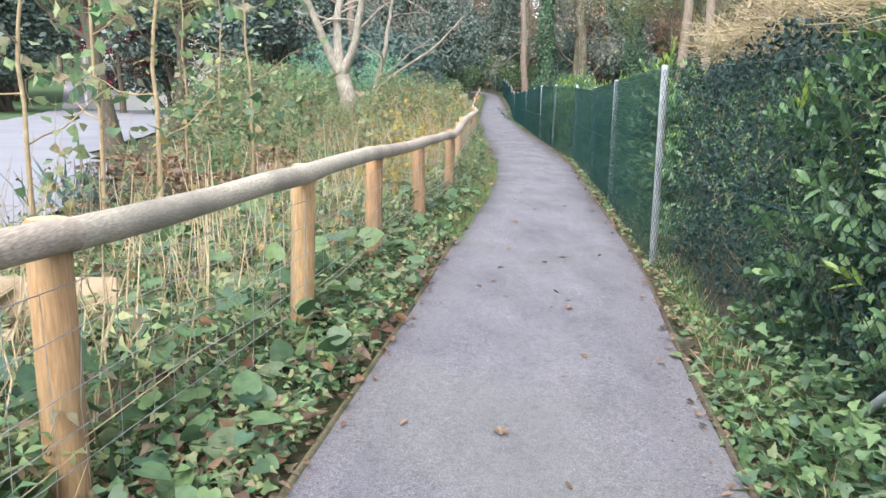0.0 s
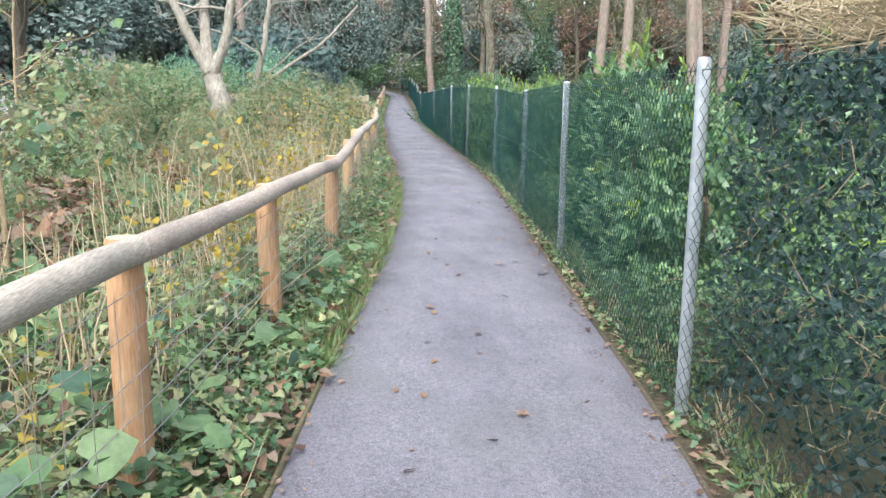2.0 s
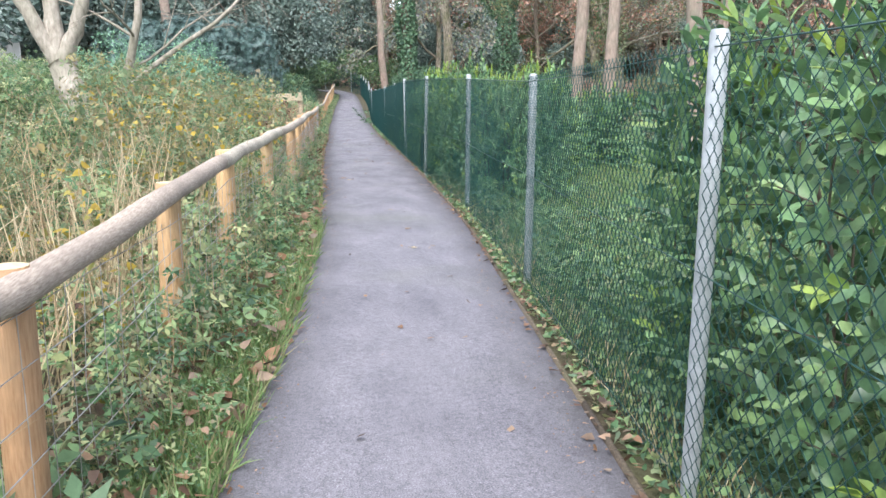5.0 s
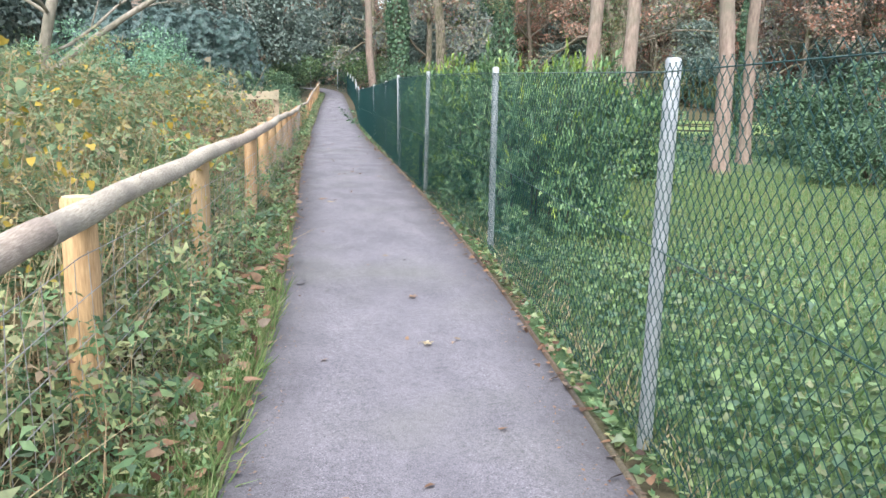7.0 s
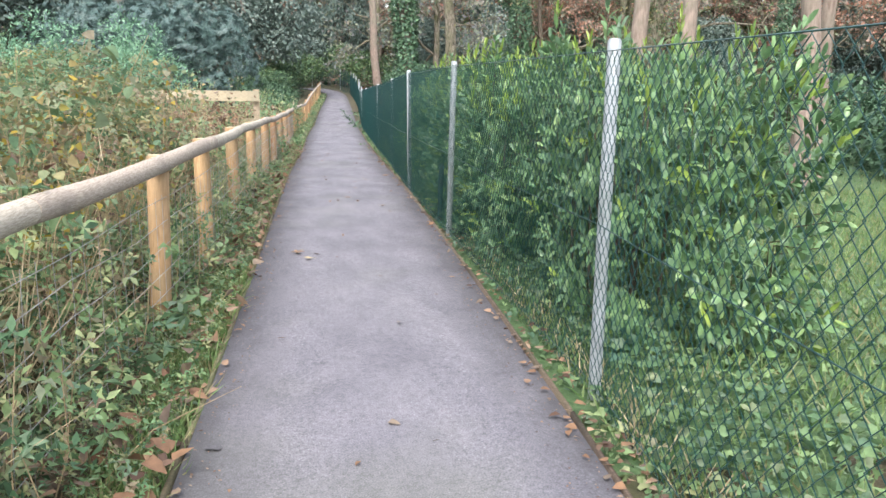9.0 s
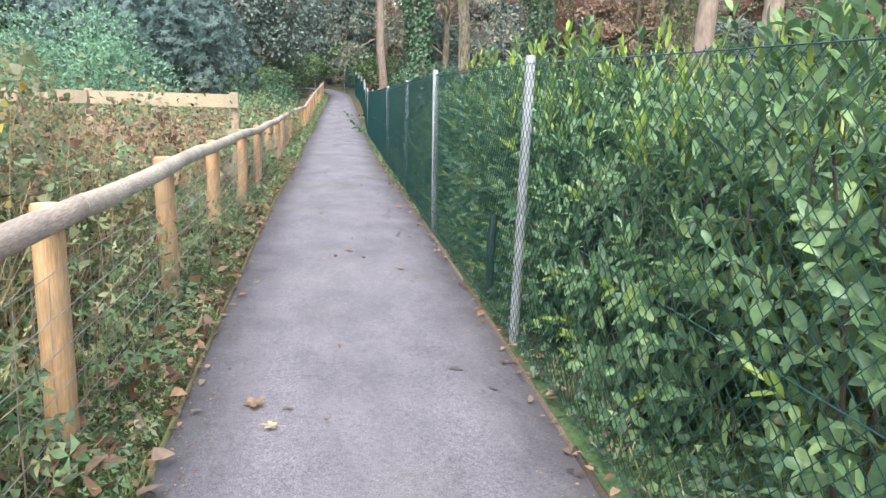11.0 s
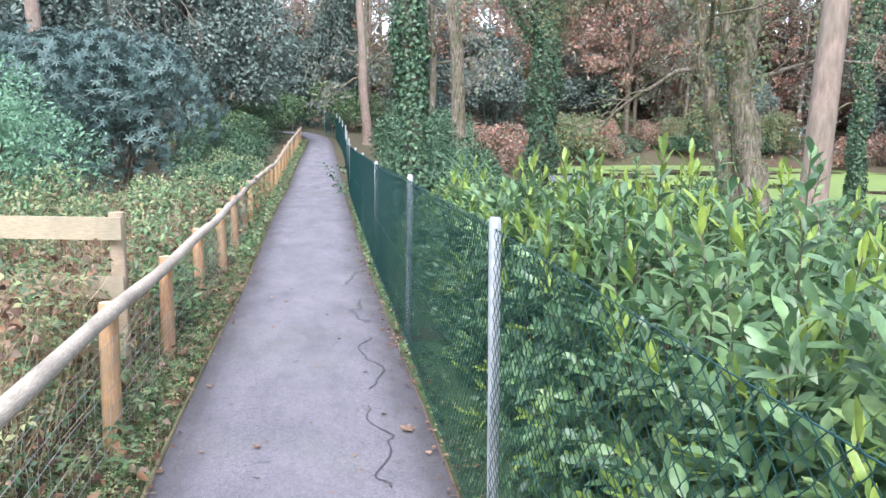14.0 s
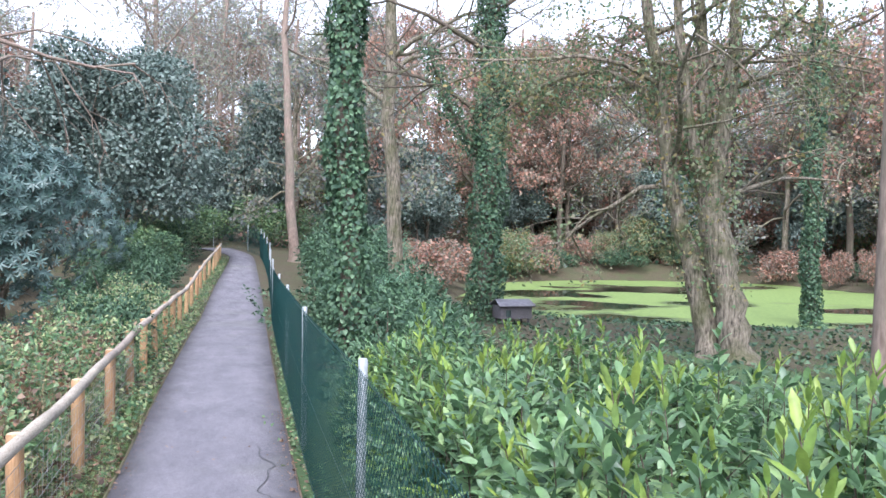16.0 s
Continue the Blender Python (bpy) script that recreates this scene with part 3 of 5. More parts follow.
def chain_panel(L, h, w=0.068, d=0.076, rise=0.0):
    """Zigzag wires that run upright and hook into one another, one panel in its own plane."""
    n, k = int(L / (w / 2)), int(h / (d / 2))
    z = np.arange(k + 1) * d / 2 + 0.01
    v, f = [], []
    r = 0.0021
    off = np.array([(r, 0), (-r * 0.5, r * 0.87), (-r * 0.5, -r * 0.87)])
    q = np.arange(k)
    for i in range(n):
        s = (np.arange(k + 1) + i) % 2
        x = (i + 0.5 + (s - 0.5) * 1.0) * w / 2 + 0.0025 * np.sin(z * 5 + i)
        yv = (s - 0.5) * 0.006
        ring = np.stack([x[:, None] + off[None, :, 0], yv[:, None] + off[None, :, 1], np.repeat(z[:, None], 3, 1)], -1)
        base = i * (k + 1) * 3
        v.append(ring.reshape(-1, 3))
        for a in range(3):
            b = (a + 1) % 3
            f.append(np.stack([base + q * 3 + a, base + q * 3 + b, base + (q + 1) * 3 + b, base + (q + 1) * 3 + a], -1))
    v = np.concatenate(v)
    v[:, 2] *= 1 + rise / h * v[:, 0] / L
    return [(v, np.concatenate(f))]


chain = thing("chain_link_fence", "green chain-link fence on pale galvanised posts beside the path", "fence")
panel_mesh = mesh_of("mesh_panel", chain_panel(3.9, FH - 0.02), [GREENWIRE])
for k, (x, y) in enumerate(FP):
    z0 = float(path_z(x, y))
    lean = 0.012 * rng.normal(size=2)
    h = FTOP[k] + 0.008
    pts = np.array([(x, y, z0 - 0.1), (x + lean[0] * 0.5, y + lean[1] * 0.5, z0 + h * 0.5), (x + lean[0], y + lean[1], z0 + h - 0.012), (x + lean[0], y + lean[1], z0 + h)])
    part("post", tube(pts, [0.03, 0.03, 0.03, 0.024], 12), STEEL, chain, "galvanised steel post")
    if k + 1 < len(FP):
        x2, y2 = FP[k + 1]
        L = math.hypot(x2 - x, y2 - y)
        z2 = float(path_z(x2, y2))
        top, top2 = FTOP[k], FTOP[k + 1]
        p = new("mesh_panel", panel_mesh if top == top2 == FH else mesh_of("mesh_panel", chain_panel(3.9, top - 0.02, rise=top2 - top), [GREENWIRE]))
        p.parent = chain
        nrm = Vector((-(y2 - y) / L, (x2 - x) / L, 0)) * 0.035
        p.matrix_basis = Matrix.Translation((x + nrm.x, y + nrm.y, z0)) @ Matrix(((1, 0, 0, 0), (0, 1, 0, 0), ((z2 - z0) / L, 0, 1, 0), (0, 0, 0, 1))) @ pose(0, 0, 0, 0, 0, math.degrees(math.atan2(y2 - y, x2 - x))) @ Matrix.Diagonal((L / 3.9, 1, 1, 1))
        for hz, hz2 in ((0.06, 0.06), (0.8, 0.8), (top - 0.045, top2 - 0.045)):
            mid = 0.02 * rng.random()
            part("line_wire", tube([(x + nrm.x, y + nrm.y, z0 + hz), ((x + x2) / 2 + nrm.x, (y + y2) / 2 + nrm.y, (z0 + z2 + hz + hz2) / 2 - mid), (x2 + nrm.x, y2 + nrm.y, z2 + hz2)], 0.0026, 4, False), GREENWIRE, chain)
strut = tube([(1.72, -0.87, 0.0), (1.72, -2.25, 1.3)], 0.018, 10)
part("strut", strut, STEEL, chain, "slanting galvanised strut")
sp = solid("short_post", tube([(0, 0, -0.1), (0, 0, 0.3), (0.01, 0.0, 0.58), (0.01, 0, 0.6)], [0.03, 0.03, 0.03, 0.022], 10), OLDGREEN, "short dark green steel post stub beside the fence", "post", at=(3.66, 18.6, 0))


# ---- plants ----
def gz(x, y):
    return ground_z(x, y)


def cover(name, label, xy, height, length, width, material, kind="round", up=0.8, low=0.0):
    """Low leaves over an area: stuff."""
    n = len(xy)
    z = gz(xy[:, 0], xy[:, 1]) + low + np.broadcast_to(height, n) * rng.random(n) ** 0.8
    P = np.c_[xy, z]
    U = rng.normal(size=(n, 3)) * np.array([1, 1, 0.5])
    s = 0.6 + 0.8 * rng.random(n)
    return solid(name, leaves(P, U, rand_dir(n, up * 2), length * s, width * s, kind), material, label, kind="stuff")


def stalks(name, label, xy, height, r, material, lean=0.12, sprigs=0):
    ch = []
    for x, y in xy:
        h = height * (0.55 + 0.6 * rng.random())
        d = lean * rng.normal(size=2)
        b = 0.05 * rng.normal(size=2)
        z = float(gz(x, y))
        pts = [(x, y, z - 0.03), (x + d[0] * h * 0.4 + b[0], y + d[1] * h * 0.4 + b[1], z + h * 0.5), (x + d[0] * h, y + d[1] * h, z + h)]
        ch += tube(pts, [r, r * 0.8, r * 0.35], 3, False)
        for _ in range(sprigs):
            k = 0.4 + 0.55 * rng.random()
            p = np.array([x + d[0] * h * k, y + d[1] * h * k, z + h * k])
            e = rng.normal(size=3) * 0.12 + np.array([0, 0, 0.12])
            ch += tube([p, p + e * 0.5, p + e * 0.9 + np.array([0, 0, 0.03])], [r * 0.5, r * 0.4, r * 0.2], 3, False)
    return solid(name, ch, material, label, kind="stuff")


def leafy_stems(name, label, xy, height, material, per=16, leaf=0.05, low=0.3, kind="lobed", r=0.0035):
    """Thin upright stems that still carry their leaves."""
    ch = []
    for x, y in xy:
        h = height * (0.65 + 0.5 * rng.random())
        d = 0.16 * rng.normal(size=2)
        b = 0.05 * rng.normal(size=2)
        z = float(gz(x, y))
        pts = np.array([(x, y, z - 0.03), (x + d[0] * h * 0.35 + b[0], y + d[1] * h * 0.35 + b[1], z + h * 0.5), (x + d[0] * h, y + d[1] * h, z + h)])
        ch += tube(pts, [r, r * 0.8, r * 0.4], 3, False)
        k = low + (1 - low) * rng.random(per) ** 0.8
        P = np.stack([np.interp(k, [0, 0.5, 1], pts[:, c]) for c in range(3)], -1) + rng.normal(size=(per, 3)) * 0.055
        s = leaf * (0.6 + 0.7 * rng.random(per))
        ch += leaves(P, rand_dir(per, -0.3), rand_dir(per, 0.9), s, s * 0.8, kind, 1)
    return solid(name, ch, [TWIG, material], label, kind="stuff")


def strip_xy(n, y0, y1, a, b, side="left"):
    """Points beside the path: a to b metres out from its edge."""
    y = y0 + (y1 - y0) * rng.random(n)
    o = a + (b - a) * rng.random(n)
    if side == "left":
        return np.stack([np.interp(y, LY, LX) - o, y], -1)
    return np.stack([np.interp(y, RY, RX) + o, y], -1)


def grass(name, label, xy, height, material=None):
    n = len(xy)
    P = np.c_[xy, gz(xy[:, 0], xy[:, 1])]
    U = rng.normal(size=(n, 3)) * np.array([0.5, 0.5, 0.1]) + np.array([0, 0, 1.0])
    s = 0.5 + 0.9 * rng.random(n)
    return solid(name, leaves(P, U, rng.normal(size=(n, 3)) + 1e-3, height * s, (0.006 + 0.004 * min(1.0, 0.15 / height)) * np.ones(n), "blade"), material or GRASS, label, kind="stuff")


def laurel_bush(label, sx, sy, h, shoots, seed, tip_share=0.12, tall_every=3):
    """Glossy upright shoots with whorled long leaves over a leafy body. Built at the origin."""
    r = np.random.default_rng(seed)
    bush = thing("laurel_bush", label, "shrub", "laurel bushes along the fence")
    stems, tipl, body = [], [], []
    n = shoots
    x, y = (r.random(n) - 0.5) * sx, (r.random(n) - 0.5) * sy
    far = np.maximum(np.abs(2 * x / sx), np.abs(2 * y / sy))
    push = np.where(r.random(n) < 0.55, (0.8 + 0.2 * r.random(n)) / np.maximum(far, 0.2), 1.0)
    x, y = np.clip(x * push, -sx / 2, sx / 2), np.clip(y * push, -sy / 2, sy / 2)
    far = np.maximum(np.abs(2 * x / sx), np.abs(2 * y / sy))
    edge = np.clip(1.15 - 0.4 * np.maximum(np.abs(2 * x / sx) ** 4, np.abs(2 * y / sy) ** 4), 0, 1)
    lump = 0.85 + 0.12 * np.sin(x * 4.1 + seed) + 0.1 * np.sin(y * 5.3 + 2 * seed)
    ztop = h * edge * lump
    low = np.where(far > 0.75, 0.12, 0.5)
    z = np.where(r.random(n) < 0.34, ztop, ztop * (low + (1 - low) * r.random(n)))
    for k in range(n):
        top = z[k] > ztop[k] * 0.9
        d = unit(np.array([x[k] / sx, y[k] / sy, 0.0]) * (1.6 if top else 2.6) + r.normal(size=3) * 0.3 + np.array([0, 0, 1.1 if top else 0.3]))
        L = 0.2 + 0.16 * r.random()
        tall = z[k] >= ztop[k] * 0.999 and k % tall_every == 0
        if tall:
            z[k] += 0.06 + 0.26 * r.random()
            d = unit(np.array([0, 0, 1.0]) + r.normal(size=3) * 0.14)
            L = 0.34 + 0.1 * r.random()
        p0 = np.array([x[k], y[k], max(z[k] - L * 0.8, 0.05)])
        if tall or k % 3 == 0:
            stems += tube([p0 - np.array([0, 0, 0.15]), p0, p0 + d * L], [0.006, 0.005, 0.003], 3, False)
        m = 13 if tall else 9
        tt = np.linspace(0.1, 1, m)
        P = p0 + d * (tt[:, None] * L)
        az = np.arange(m) * 2.4 + r.random() * 6
        a = unit(np.cross(d, (0.3, 0.9, 0.2)))
        b = np.cross(d, a)
        out = np.cos(az)[:, None] * a + np.sin(az)[:, None] * b
        U = out * (1.0 - 0.6 * tt[:, None]) + d * (0.2 + 0.75 * tt[:, None]) + r.normal(size=(m, 3)) * 0.18
        ln = (0.125 + 0.05 * r.random(m)) * (1 - 0.32 * tt)
        N = d[None] * 0.8 - out * 0.45 + np.array([0, 0, 0.75])
        young = r.random() < (0.62 if tall else tip_share if top or far[k] > 0.75 else 0.0)
        if young:
            c = m - (6 if tall else 5)
            tipl.extend(leaves(P[c:], U[c:] + d * 0.3, N[c:], ln[c:] * 1.05, ln[c:] * 0.3, "laurel"))
            body.extend(leaves(P[:c], U[:c], N[:c], ln[:c], ln[:c] * 0.42, "glossy"))
        else:
            body.extend(leaves(P, U, N, ln, ln * 0.42, "glossy"))
    for k in range(9):
        q = (r.random(2) - 0.5) * np.array([sx, sy]) * 0.6
        stems += tube([(q[0], q[1], -0.1), (q[0] * 1.1, q[1] * 1.1, h * 0.4), (q[0] * 1.4, q[1] * 1.4, h * 0.8)], [0.02, 0.015, 0.008], 5, False)
    part("stem_growth", stems, BARK_DARK, bush, kind="stuff")
    part("foliage", body, LAUREL, bush, "glossy dark green leaves", kind="stuff")
    if tipl:
        part("young_growth", tipl, LAUREL_TIP, bush, "bright yellow-green young leaves", kind="stuff")
    return bush


def shrub(name, label, size, n, leaf, material, seed, lobes=9, kind="diamond", category="shrub", group="", aspect=0.5, bark=None, whorl=0):
    """A rounded shrub or evergreen crown of many leaves in uneven lobes over a few stems. Built at the origin."""
    r = np.random.default_rng(seed)
    rx, ry, h = size
    s = thing(name, label, category, group)
    c = r.uniform(-1, 1, size=(lobes, 3)) * np.array([rx * 0.75, ry * 0.75, h * 0.36]) + np.array([0, 0, h * 0.55])
    c[:, :2] *= (1.05 - 0.75 * (np.clip(c[:, 2] / h - 0.35, 0, 1)))[:, None]
    c[:, 2] = np.clip(c[:, 2], h * 0.15, h * 0.88)
    rad = (0.6 + 0.9 * r.random(lobes)) * 1.15 / lobes ** 0.42 * min((rx + ry) / 2, h * 0.6)
    rad = np.minimum(rad, np.minimum(c[:, 2] * 0.95 + 0.05, h - c[:, 2] + 0.15))
    if whorl:
        n = n // whorl
    w = rad ** 2
    k = r.choice(lobes, n, p=w / w.sum())
    d = unit(r.normal(size=(n, 3)) + np.array([0, 0, 0.25]))
    bump = 1 + 0.12 * np.sin(d[:, 0] * 9 + k) * np.sin(d[:, 1] * 8 + 2 * k) + 0.1 * r.normal(size=n)
    depth = np.where(r.random(n) < 0.7, 1.0, 0.4 + 0.6 * r.random(n))
    P = c[k] + d * (rad[k] * bump * depth)[:, None]
    P[:, 2] = np.maximum(P[:, 2], 0.05)
    if whorl:
        ch = []
        a = unit(np.cross(d, (0.2, 0.3, 0.93)) + 1e-4)
        b = np.cross(d, a)
        for j in range(whorl):
            t = 2 * math.pi * j / whorl + k
            out = np.cos(t)[:, None] * a + np.sin(t)[:, None] * b
            ln = leaf * (0.75 + 0.5 * r.random(n))
            ch += leaves(P, out + d * 0.3 + np.array([0, 0, -0.15]), d + np.array([0, 0, 0.4]), ln, ln * aspect, kind)
    else:
        U = unit(d * 0.5 + r.normal(size=(n, 3)) * 0.6 + np.array([0, 0, -0.2]))
        ln = leaf * (0.6 + 0.8 * r.random(n))
        ch = leaves(P, U, d + r.normal(size=(n, 3)) * 0.35 + np.array([0, 0, 0.5]), ln, ln * aspect, kind)
    st = []
    for j in range(min(lobes, 7)):
        q = r.normal(size=2) * 0.08 * rx
        st += tube([(q[0], q[1], -0.15), (q[0] + c[j][0] * 0.4, q[1] + c[j][1] * 0.4, c[j][2] * 0.5), tuple(c[j])], np.array([0.03, 0.022, 0.01]) * max(1, h / 2.5), 5, False)
    part("stem_growth", st, bark or BARK_DARK, s, kind="stuff")
    part("foliage", ch, material, s, kind="stuff")
    return s


def grow(start, d, length, r, level, out, tips, g, spread=0.8, droop=0.0, kids=5, sides=(8, 6, 4, 3, 3), depth=3):
    n = 6 if level < 2 else 4
    pts = [np.array(start, float)]
    d = unit(np.array(d, float))
    for _ in range(n - 1):
        d = unit(d + g.normal(size=3) * (0.17 + 0.05 * level) + np.array([0, 0, 0.05 - droop * level]))
        pts.append(pts[-1] + d * length / (n - 1))
    pts = np.array(pts)
    out.setdefault(level, []).extend(tube(pts, r * np.linspace(1, 0.4, n), sides[min(level, 4)], False))
    if level >= depth:
        tips.append(pts)
        return
    for j in range(kids):
        t = 0.3 + 0.7 * (j + g.random()) / kids
        i = min(int(t * (n - 1)), n - 2)
        base = pts[i] + (pts[i + 1] - pts[i]) * (t * (n - 1) - i)
        along = unit(pts[i + 1] - pts[i])
        side = unit(np.cross(along, g.normal(size=3)))
        grow(base, along * (1 - 0.45 * spread) + side * spread, length * (0.42 + 0.25 * g.random()) * (1.15 - 0.4 * t), r * 0.42, level + 1, out, tips, g, spread, droop, kids, sides, depth)


def tree(name, label, h, r, bark, seed, crown_from=0.4, limbs=9, lean=(0, 0), leaf_mat=None, n_leaf=0, leaf=0.06, ivy=0.0, ivy_top=0.9, spread=0.8, droop=0.0, kids=4, depth=3, fork=0, limb_len=0.36, category="tree", group="", taper=0.45, opening=0.62, ivy_bulk=1.0):
    """A tapered trunk with limbs, twigs and what leaves are left. Built at the origin."""
    g = np.random.default_rng(seed)
    t = thing(name, label, category, group)
    n = 12
    zz = np.concatenate([[-0.3, 0.0, 0.25], np.linspace(0.9, h * (1 if not fork else fork), n - 3)])
    sway = np.cumsum(g.normal(size=(n, 2)) * 0.012 * h * (fork or 1), 0) * np.linspace(0, 1, n)[:, None]
    top = zz / h
    pts = np.c_[lean[0] * top + sway[:, 0], lean[1] * top + sway[:, 1], zz]
    rad = r * (1 - (1 - taper) * np.clip(top, 0, 1))
    rad[:3] *= np.array([1.7, 1.45, 1.15])
    shape = rad.copy()
    if fork:
        shape[-3:] *= np.array([0.94, 0.82, 0.5])
    part("trunk", tube(pts, shape, 14, True, 0, None, 0.035), bark, t, round_off=True)
    out, tips = {}, []
    if fork:
        for j in range(limbs):
            a = 2 * math.pi * (j + 0.6 * g.random()) / limbs
            grow(pts[-1] - np.array([0, 0, 0.25 + 0.35 * g.random()]), (math.cos(a) * opening, math.sin(a) * opening, 1.0), h * (1 - fork) * (0.7 + 0.35 * g.random()), rad[-1] * 0.72, 0, out, tips, g, spread, droop, kids, depth=depth)
    else:
        for j in range(limbs):
            f = crown_from + (1 - crown_from) * (j + g.random()) / limbs
            i = min(np.searchsorted(zz, f * h), n - 1)
            a = j * 2.4 + g.random()
            grow(pts[i - 1] + (pts[i] - pts[i - 1]) * g.random(), (math.cos(a), math.sin(a), 0.55), h * limb_len * (1.2 - 0.6 * f), rad[i] * 0.5, 1, out, tips, g, spread, droop, kids, depth=depth)
    for c in out.get(0, []):
        part("limb", [c], bark, t, round_off=True)
    rest = [c for k in sorted(out) if k > 0 for c in out[k]]
    if rest:
        part("branchwork", rest, bark, t, kind="stuff")
    if n_leaf and tips:
        tp = np.array([q[g.integers(1, len(q))] for q in (tips[g.integers(len(tips))] for _ in range(n_leaf))])
        P = tp + g.normal(size=(n_leaf, 3)) * h * 0.018
        ln = leaf * (0.6 + 0.8 * g.random(n_leaf))
        part("crown", leaves(P, rand_dir(n_leaf, -0.3), rand_dir(n_leaf, 0.6), ln, ln * 0.65), leaf_mat, t)
    if ivy:
        m = int(ivy)
        zi = h * ivy_top * g.random(m) ** 1.1
        cx, cy, cr = (np.interp(zi, zz, pts[:, 0]), np.interp(zi, zz, pts[:, 1]), np.interp(zi, zz, rad))
        a = g.random(m) * 2 * np.pi
        lump = 0.14 + 0.22 * g.random(m) + 0.13 * np.sin(zi * 1.9 + 2 * np.sin(a)) + 0.06 * np.sin(zi * 5 + a * 2)
        d = np.stack([np.cos(a), np.sin(a), np.zeros(m)], -1)
        P = np.stack([cx, cy, zi], -1) + d * (cr + ivy_bulk * np.maximum(lump, 0.02))[:, None]
        ln = 0.09 * (0.6 + 0.8 * g.random(m))
        part("ivy", leaves(P, np.array([0, 0, -1.0]) + g.normal(size=(m, 3)) * 0.6, d + g.normal(size=(m, 3)) * 0.4 + np.array([0, 0, 0.4]), ln, ln * 0.9, "lobed"), IVY, t, "dense dark green ivy")
    return t


def place(ob, x, y, turn=0.0, scale=1.0, sz=None, z=None, sx=None):
    """Stand a thing built at the origin at its place."""
    ob.matrix_basis = Matrix.Translation((x, y, float(gz(x, y)) if z is None else z)) @ pose(0, 0, 0, 0, 0, turn) @ Matrix.Diagonal((sx or scale, scale, sz or scale, 1))
    return ob


def again(ob, x, y, turn=0.0, scale=1.0, sz=None, sx=None):
    c = copy_thing(ob, Matrix.Identity(4))
    return place(c, x, y, turn, scale, sz, None, sx)


# right of the path: dark clipped hedge with a dry top
hx = thing("clipped_hedge", "dense dark green clipped hedge with dry beige top", "hedge")
n = 30000
y = -5 + 8.2 * rng.random(n)
o = rng.random(n) ** 1.6
hz = 1.55 + 0.12 * np.sin(y * 2.3) + 0.06 * rng.normal(size=n) + 0.2 * o
z = hz * np.where(rng.random(n) < 0.25, 1, rng.random(n))
x = np.interp(y, [p[1] for p in FP], [p[0] for p in FP]) + 0.12 + 1.1 * o + 0.04 * np.sin(z * 9 + y * 7)
end = np.clip((y - 2.6) / 0.6, 0, 1)
P = np.stack([x + end * 0.5, y, np.maximum(z * (1 - 0.25 * end), 0.04)], -1)
ln = 0.045 * (0.6 + 0.8 * rng.random(n))
part("foliage", leaves(P, rng.normal(size=(n, 3)), np.array([-1, -0.2, 0.5]) + rng.normal(size=(n, 3)) * 0.6, ln, ln * 0.5, "diamond"), HEDGE, hx)
n = 9000
y = -5 + 7.6 * rng.random(n)
x = np.interp(y, [p[1] for p in FP], [p[0] for p in FP]) + 0.1 + 1.1 * rng.random(n)
P = np.stack([x, y, 1.66 + 0.22 * rng.random(n) + 0.08 * np.sin(y * 2.3) + (x - 1.8) * 0.06], -1)
part("dry_top", leaves(P, rng.normal(size=(n, 3)) * np.array([1, 1, 0.35]) + np.array([0, 0, 0.35]), rng.normal(size=(n, 3)), 0.2 + 0.16 * rng.random(n), np.full(n, 0.006), "blade"), DRYGRASS, hx, "dry beige clipped twigs")
tw = []
for _ in range(380):
    yy = -5 + 8 * rng.random()
    p = np.array([np.interp(yy, [q[1] for q in FP], [q[0] for q in FP]) + 0.12 + 0.3 * rng.random(), yy, 0.1 + 1.3 * rng.random()])
    d = rng.normal(size=3) * 0.08
    tw += tube([p, p + d * 0.6 + rng.normal(size=3) * 0.03, p + d * 1.4], [0.004, 0.003, 0.0015], 3, False)
part("twig_growth", tw, TWIG, hx, kind="stuff")

L1 = laurel_bush("large glossy green laurel bush behind green wire fence", 1.9, 2.6, 1.75, 760, 11, 0.1, 9)
L2 = laurel_bush("tall laurel bush with bright young shoots behind fence", 2.3, 2.6, 1.72, 860, 23, 0.12)
L3 = laurel_bush("spreading laurel bush with pale new tips", 2.6, 2.4, 1.66, 880, 37, 0.14)
place(L1, 3.85, 6.2, -6)
place(L2, 5.35, 20.6, -4)
place(L3, 5.65, 22.9, -4)
again(L1, 2.72, -0.75, 180, 0.8, 0.98)
again(L1, 4.28, 15.0, 176, 1.0, 0.98, 0.6)
again(L3, 4.75, 17.2, 176, 1.0, 0.98, 0.75)
for k, (x, y, s, sz) in enumerate(((5.25, 18.9, 1, 0.98), (7.3, 20.6, 1, 0.9), (7.8, 22.9, 1.05, 0.82), (5.75, 25.0, 1, 0.9), (7.7, 25.2, 1.0, 0.72), (5.95, 27.2, 1, 0.86), (6.0, 29.3, 0.85, 0.72), (7.9, 27.6, 1.0, 0.62))):
    again(L2 if k % 2 else L3, x, y, 180 * (k // 2) - 4, s, sz)

